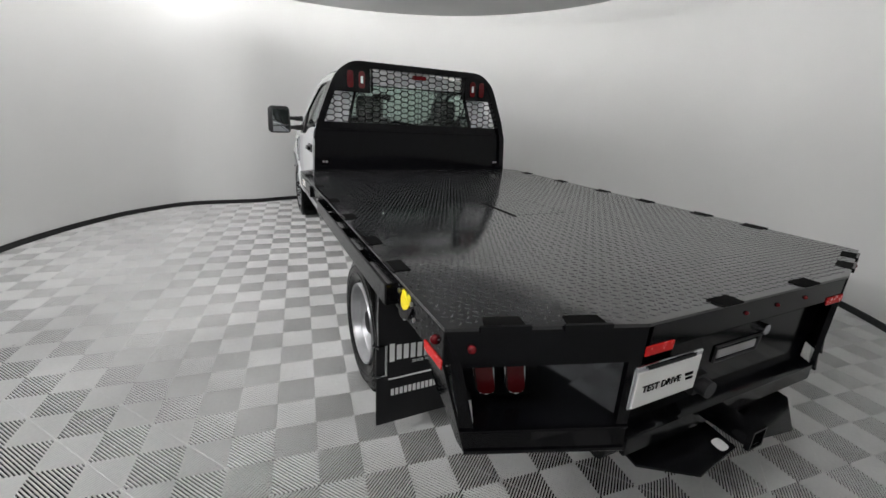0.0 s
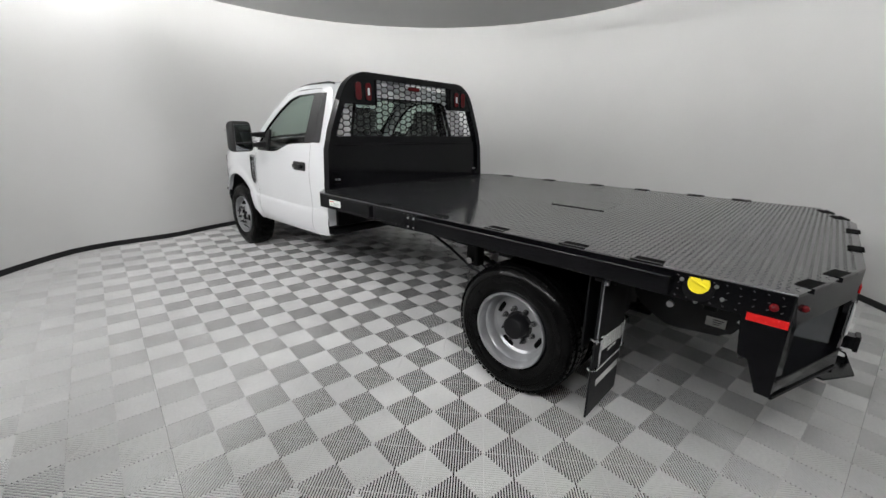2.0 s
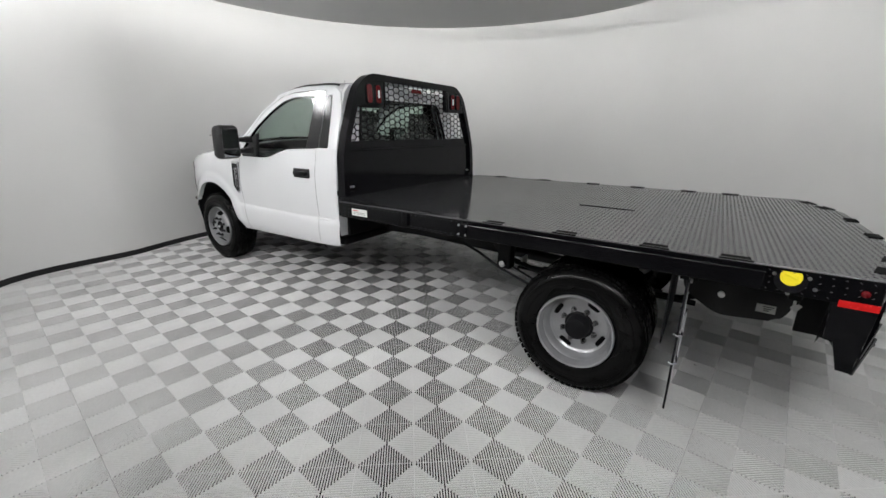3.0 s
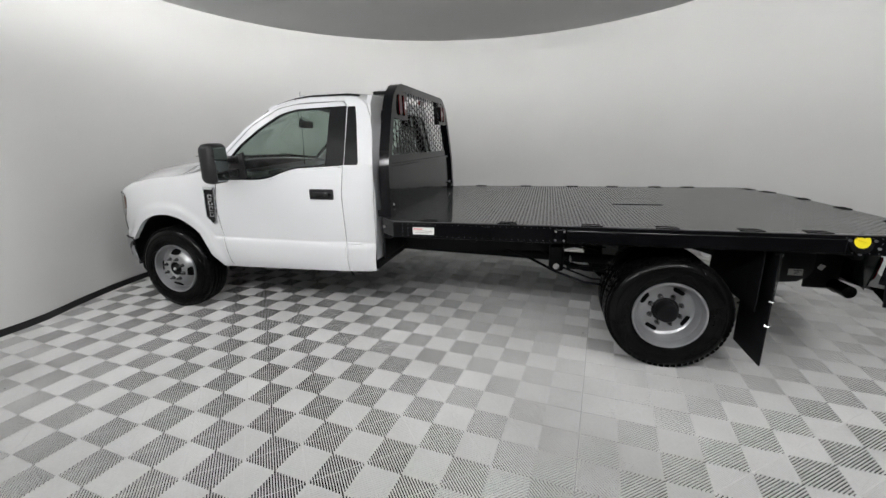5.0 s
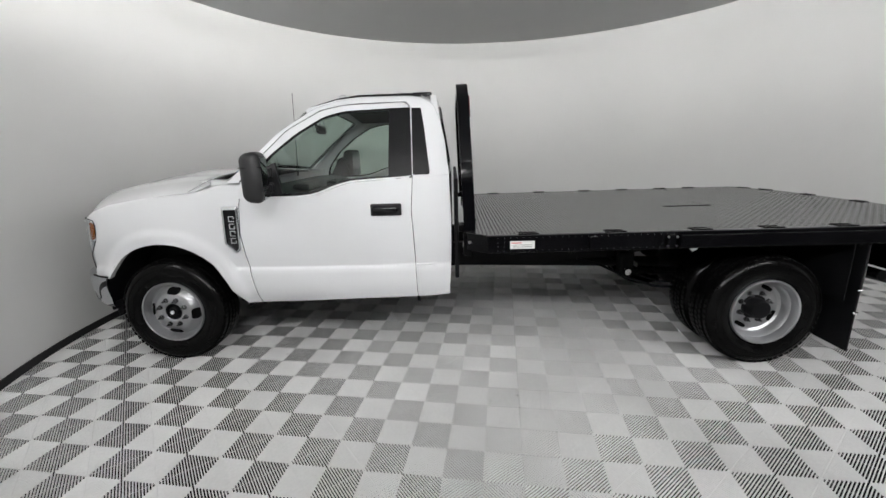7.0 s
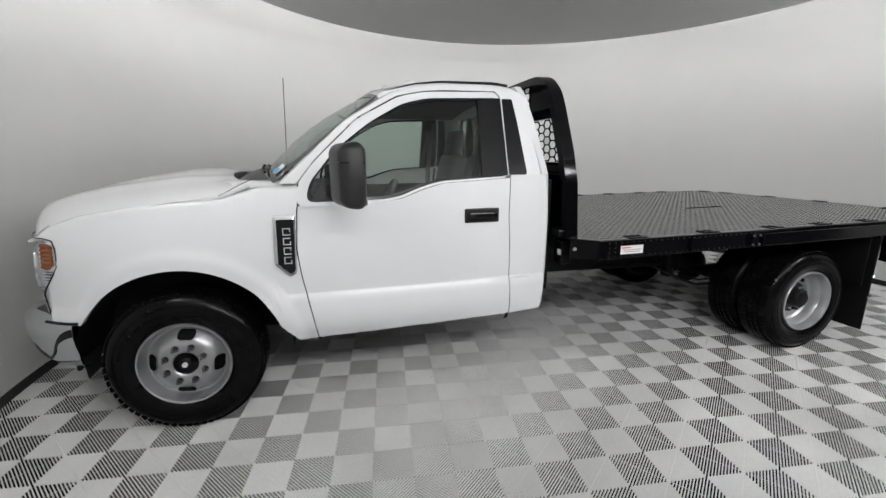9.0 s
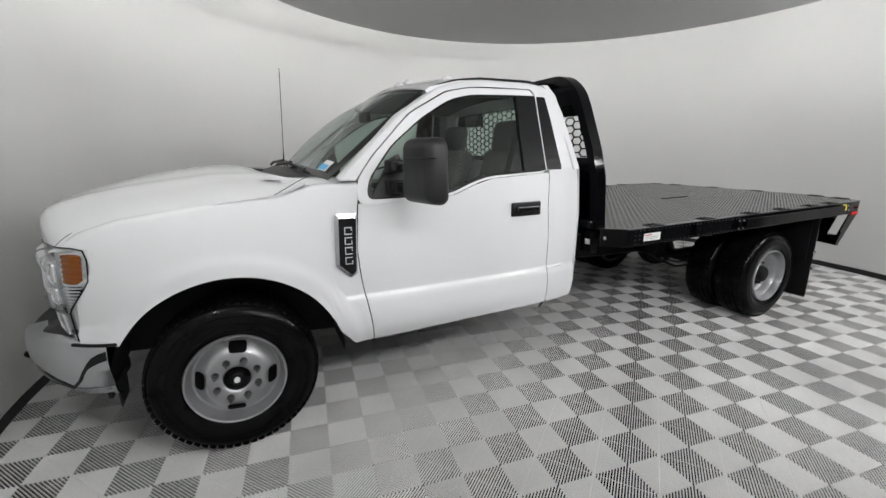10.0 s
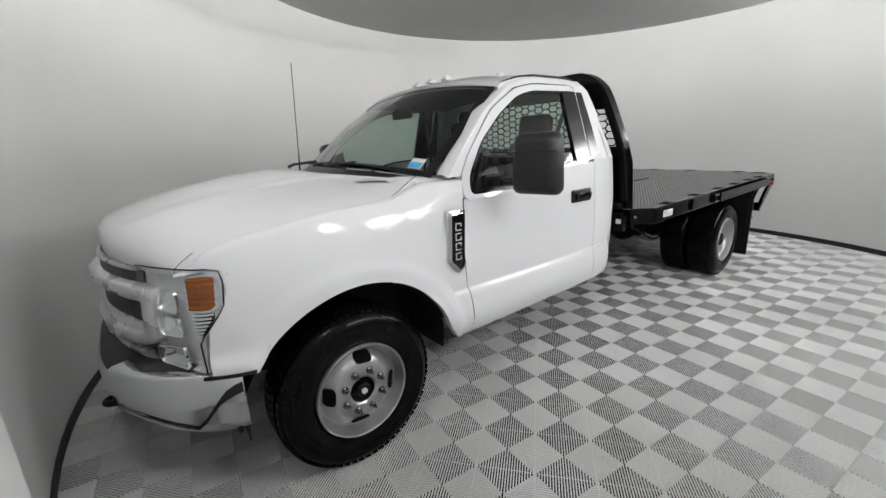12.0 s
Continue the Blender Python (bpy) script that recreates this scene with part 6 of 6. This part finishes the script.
# lower solid panel with a folded top, and the border sheet round the mesh
bm = bmesh.new()
poly = [(-rack_half(1.02) + 0.05, 1.02), (rack_half(1.02) - 0.05, 1.02), (rack_half(1.40) - 0.05, 1.40), (-rack_half(1.40) + 0.05, 1.40)]
add_prism(bm, [(x, RY + 0.030, z) for x, z in poly], (0, 0.006, 0))
add_box(bm, (0, RY + 0.040, 1.405), (2 * rack_half(1.40) - 0.10, 0.045, 0.022), 0.004)
part("rack_panel", bm, M_RACK, rack, "solid lower rack panel")
bm = bmesh.new()
poly = [(-rack_half(1.405) + 0.05, 1.405), (rack_half(1.405) - 0.05, 1.405), (rack_half(1.478) - 0.05, 1.478), (-rack_half(1.478) + 0.05, 1.478)]
add_prism(bm, [(x, RY + 0.034, z) for x, z in poly], (0, 0.005, 0))
part("rack_border", bm, M_RACK, rack)
for s in (-1, 1):
    # lamp boxes in the upper corners
    bm = bmesh.new()
    poly = [(s * 0.52, 1.755), (s * 0.90, 1.755), (s * 0.86, 1.87), (s * 0.80, 1.955), (s * 0.72, 1.985), (s * 0.52, 1.985)]
    add_prism(bm, [(x, RY + 0.004, z) for x, z in poly], (0, 0.05, 0))
    bmesh.ops.bevel(bm, geom=bm.edges[:], offset=0.004, segments=1, affect="EDGES", profile=0.5)
    part("rack_lamp_box", bm, M_RACK, rack, "black lamp box in the rack corner")
    for x in (0.605, 0.715):
        bm = bmesh.new()
        outl = rounded([(-0.034, -0.080), (0.034, -0.080), (0.034, 0.080), (-0.034, 0.080)], 0.045, 6)
        add_prism(bm, [(s * x + p.x, RY + 0.004, 1.868 + p.y) for p in outl], (0, -0.008, 0))
        add_prism(bm, [(s * x + p.x * 0.9, RY - 0.004, 1.868 + p.y * 0.96) for p in outl], (0, -0.002, 0))
        part("rack_lamp_rim", bm, M_TRIM, rack, "black lamp surround")
        bm = bmesh.new()
        add_prism(bm, [(s * x + p.x * 0.86, RY - 0.004, 1.868 + p.y * 0.94) for p in outl], (0, -0.008, 0))
        part("rack_lamp", bm, M_RED, rack, "oval red rack lamp")
        if x < 0.65:
            bm = box_bm((s * x, RY - 0.0135, 1.868), (0.022, 0.003, 0.06), 0.001)
            part("lamp_mark", bm, M_LENS, rack)
# hexagon mesh: flat hexagons in staggered columns
bm = bmesh.new()
HX, HZ = 0.075, 0.052


def mesh_bar(p, q):
    p, q = Vector(p), Vector(q)
    d = (q - p)
    L = d.length
    a = math.atan2(d.y, d.x)
    add_box(bm, (0, 0, 0), (L + 0.006, 0.005, 0.009), 0.0, Matrix.Translation(((p.x + q.x) / 2, RY + 0.046, (p.y + q.y) / 2)) @ Matrix.Rotation(-a, 4, "Y"))


def in_mesh(x, z):
    if not 1.475 < z < 1.985:
        return False
    if abs(x) > rack_half(z) - 0.05:
        return False
    return not (abs(x) > 0.52 and z > 1.755)


for q in range(-13, 14):
    for r in range(12):
        x, z = q * HX, 1.46 + r * HZ + (HZ / 2 if q % 2 else 0)
        w, h = HX * 0.645, HZ / 2
        n = HX - w
        hexa = [(x - w, z), (x - n, z + h), (x + n, z + h), (x + w, z)]
        for a, b in zip(hexa, hexa[1:]):
            if in_mesh((a[0] + b[0]) / 2, (a[1] + b[1]) / 2):
                mesh_bar(a, b)
part("hexagon_mesh", bm, M_RACK, rack, "black hexagon mesh screen")
# centre brake light, upright mesh posts
bm = box_bm((0.0, RY + 0.036, 1.935), (0.155, 0.020, 0.042), 0.010)
part("centre_brake_light", bm, M_RED, rack, "red centre brake light")
for x in (-0.50, 0.50):
    bm = box_bm((x, RY + 0.03, 1.87), (0.012, 0.04, 0.22), 0.0)
    part("mesh_post", bm, M_BLACK, rack)
# rear-facing feet and gussets
for s in (-1, 1):
    bm = bmesh.new()
    add_box(bm, (s * 1.01, RY + 0.06, 1.045), (0.10, 0.12, 0.05), 0.008)
    add_cyl(bm, (s * 0.99, RY + 0.02, 1.085), (s * 0.99, RY - 0.012, 1.085), 0.010, 10)
    part("rack_foot", bm, M_BLACK, rack)
    bm = bmesh.new()
    add_cyl(bm, (s * 0.955, RY + 0.028, 1.10), (s * 0.955, RY + 0.018, 1.10), 0.010, 8)
    part("rack_bolt", bm, M_BOLT, rack)
    bm = bmesh.new()
    add_cyl(bm, (s * 0.985, RY + 0.028, 1.10), (s * 0.985, RY + 0.018, 1.10), 0.010, 8)
    part("rack_bolt", bm, M_BOLT, rack)

# the bed stands a little nose-down on its frame
rack.matrix_basis = Matrix.Translation((0, RY, 1.02)) @ Matrix.Rotation(-0.030, 4, "X") @ Matrix.Translation((0, -RY, -1.02))
BED_RAKE = Matrix.Translation((0, BR, 1.0)) @ Matrix.Rotation(-0.0065, 4, "X") @ Matrix.Translation((0, -BR, -1.0))
for ob in truck.children:
    if ob not in before_bed:
        ob.matrix_basis = BED_RAKE @ ob.matrix_basis
# ---- round lamps: on the curved wall beside and over the drive-in opening ----
def round_lamp(m, r, parent_label, glow):
    """A shallow ring with a glowing diffuser; faces along -z of m."""
    bm = bmesh.new()
    n = 40
    rings = []
    for rr, z in ((r * 1.08, 0.0), (r * 1.08, -0.022), (r * 1.0, -0.026), (r * 1.0, -0.006)):
        rings.append([bm.verts.new((rr * math.cos(k * math.tau / n), rr * math.sin(k * math.tau / n), z)) for k in range(n)])
    for a, b in zip(rings, rings[1:]):
        for k in range(n):
            bm.faces.new((a[k], a[(k + 1) % n], b[(k + 1) % n], b[k]))
    bm.faces.new(rings[0])
    ob = part("round_lamp", bm, M_PRINT, None, smooth=True)
    tagged(ob, parent_label, "lamp", "round booth lamps")
    bm = bmesh.new()
    bmesh.ops.create_circle(bm, cap_ends=True, segments=n, radius=r * 0.99)
    bmesh.ops.translate(bm, vec=(0, 0, -0.012), verts=bm.verts[:])
    part("diffuser", bm, glow, ob, "glowing white diffuser")
    ob.matrix_world = m
    return ob


header = arc_wall("wall_header", OPEN_FROM, OPEN_TO, R_WALL, R_WALL + 0.12, 2.35, H_WALL, M_WALL, 30)
tagged(header, "off-white wall strip over the drive-in opening", "wall", kind="structure")
# the high one at 122 degrees is added out of view to brighten the nose
for a, z, r in ((122, 3.22, 0.26), (156, 2.66, 0.28), (168, 2.58, 0.30), (183, 2.58, 0.22), (196, 2.58, 0.22), (209, 2.58, 0.22), (222, 2.58, 0.26), (235, 2.62, 0.30)):
    c, s = math.cos(radians(a)), math.sin(radians(a))
    far = R_WALL + bay(a) - 0.012
    eye = Vector((CX + far * c, CY + far * s, z))
    round_lamp(look(eye, (CX + 0.5 * c, CY + 0.5 * s, 0.9)), r, "round white lamp on the curved booth wall", M_ROUND)
# ---- floor of ribbed plastic tiles ----
TILE = 0.3966
TILE_TURN = radians(-6.793)
TILE_AT = (-0.0278, -0.0234)
RIBS = 22


def tile_mesh():
    """One ribbed tile: four quarters, whose ribs run in squares round the middle, with a spine across each quarter."""
    bm = bmesh.new()
    h, top, low = TILE / 2 - 0.0008, 0.0, -0.009
    step = 2 * h / RIBS
    half = step * 0.21

    def clip(s0, s1):
        def cut(s):
            return [(max(0.0, s - h), min(s, h)), (min(s, h), max(0.0, s - h))]
        a, b = cut(max(0.0, s0)), cut(min(2 * h, s1))
        pts = [a[0], a[1]]
        if s0 < h < s1:
            pts += [(h, 0.0)]
        pts += [b[1], b[0]]
        if s0 < h < s1:
            pts += [(0.0, h)]
        return pts

    for sx, sy in ((1, 1), (-1, 1), (-1, -1), (1, -1)):
        for k in range(RIBS):
            s = (k + 0.5) * step
            pts = [(sx * (u + 0.0006), sy * (v + 0.0006)) for u, v in clip(s - half, s + half)]
            flat = []
            for p in pts:
                if not flat or (Vector(p) - Vector(flat[-1])).length > 1e-5:
                    flat.append(p)
            # the crown is narrower than the rib's foot, so that its edges are rounded off
            crown = [(sx * (u + 0.0006), sy * (v + 0.0006)) for u, v in clip(s - half * 0.45, s + half * 0.45)]
            if len(crown) != len(pts):
                crown = pts
            rims = [(crown, top), (pts, top - 0.0018), (pts, low)]
            loops = []
            for loop, z in rims:
                loop = loop[::-1] if sx * sy < 0 else loop
                loops.append([bm.verts.new((u, v, z)) for u, v in loop])
            bm.faces.new(loops[0])
            n = len(loops[0])
            for t, b in zip(loops, loops[1:]):
                for j in range(n):
                    bm.faces.new((t[j], b[j], b[(j + 1) % n], t[(j + 1) % n]))
        w = 0.0022
        q = [(w, -w), (h, h - 2 * w), (h, h), (h - 2 * w, h), (-w, w)]
        q = [(0.002, 0.0), (h, h - 0.002 - 2 * w + 0.004), (h, h), (h - 0.002, h), (0.0, 0.002)]
        q = [(sx * u, sy * v) for u, v in q]
        if sx * sy < 0:
            q.reverse()
        bm.faces.new([bm.verts.new((u, v, -0.0012)) for u, v in q])
    me = bpy.data.meshes.new("tile")
    bm.to_mesh(me)
    bm.free()
    me.materials.append(M_TILE)
    return me


bm = bmesh.new()
bmesh.ops.create_circle(bm, cap_ends=True, segments=96, radius=R_WALL + 0.6)
bmesh.ops.translate(bm, vec=(CX, CY, -0.0092), verts=bm.verts[:])
floor = part("floor", bm, M_SUB, None)
tagged(floor, "grey ribbed plastic tiles over a dark base, checkered by the light", "floor", kind="structure")

tile = tile_mesh()
places = []
for i in range(-12, 13):
    for j in range(-9, 17):
        u, v = i * TILE, j * TILE
        x = TILE_AT[0] + u * math.cos(TILE_TURN) - v * math.sin(TILE_TURN)
        y = TILE_AT[1] + u * math.sin(TILE_TURN) + v * math.cos(TILE_TURN)
        far = math.hypot(x - CX, y - CY)
        if far < R_WALL + 0.24 + bay(math.degrees(math.atan2(y - CY, x - CX)) % 360):
            places.append((abs(x + 2.0) + 0.6 * abs(y - 1.75), x, y))
places.sort()
for _, x, y in places[:300]:
    shared("tile", tile, floor, pose(x, y, 0, 0, 0, math.degrees(TILE_TURN)))
vs, fs = [], []
src_v = [tuple(v.co) for v in tile.vertices]
src_f = [tuple(p.vertices) for p in tile.polygons]
for _, x, y in places[300:]:
    off = len(vs)
    c, s = math.cos(TILE_TURN), math.sin(TILE_TURN)
    vs += [(x + a * c - b * s, y + a * s + b * c, z) for a, b, z in src_v]
    fs += [tuple(k + off for k in f) for f in src_f]
if vs:
    me = bpy.data.meshes.new("outer_tiles")
    me.from_pydata(vs, [], fs)
    me.materials.append(M_TILE)
    rest = new("outer_tiles", me)
    rest.parent = floor
    tagged(rest, "outer ribbed grey floor tiles", kind="stuff")

# a few flecks of dirt on the tiles
rng = random.Random(7)
vs, fs = [], []
for _ in range(46):
    a, far = rng.uniform(0, math.tau), R_WALL * math.sqrt(rng.uniform(0.02, 0.9))
    x, y, r = CX + far * math.cos(a), CY + far * math.sin(a), rng.uniform(0.003, 0.010)
    off, turn = len(vs), rng.uniform(0, math.tau)
    for k in range(6):
        b = k * math.tau / 6
        u, v = r * math.cos(b) * rng.uniform(0.7, 1.3), r * 0.5 * math.sin(b) * rng.uniform(0.7, 1.3)
        vs.append((x + u * math.cos(turn) - v * math.sin(turn), y + u * math.sin(turn) + v * math.cos(turn), 0.0008))
    vs.append((x, y, 0.0008 + r * 0.3))
    fs += [(off + k, off + (k + 1) % 6, off + 6) for k in range(6)]
me = bpy.data.meshes.new("floor_debris")
me.from_pydata(vs, [], fs)
me.materials.append(M_RUBBER)
tagged(new("floor_debris", me), "small dark flecks of dirt on the floor tiles", "dirt", kind="stuff")
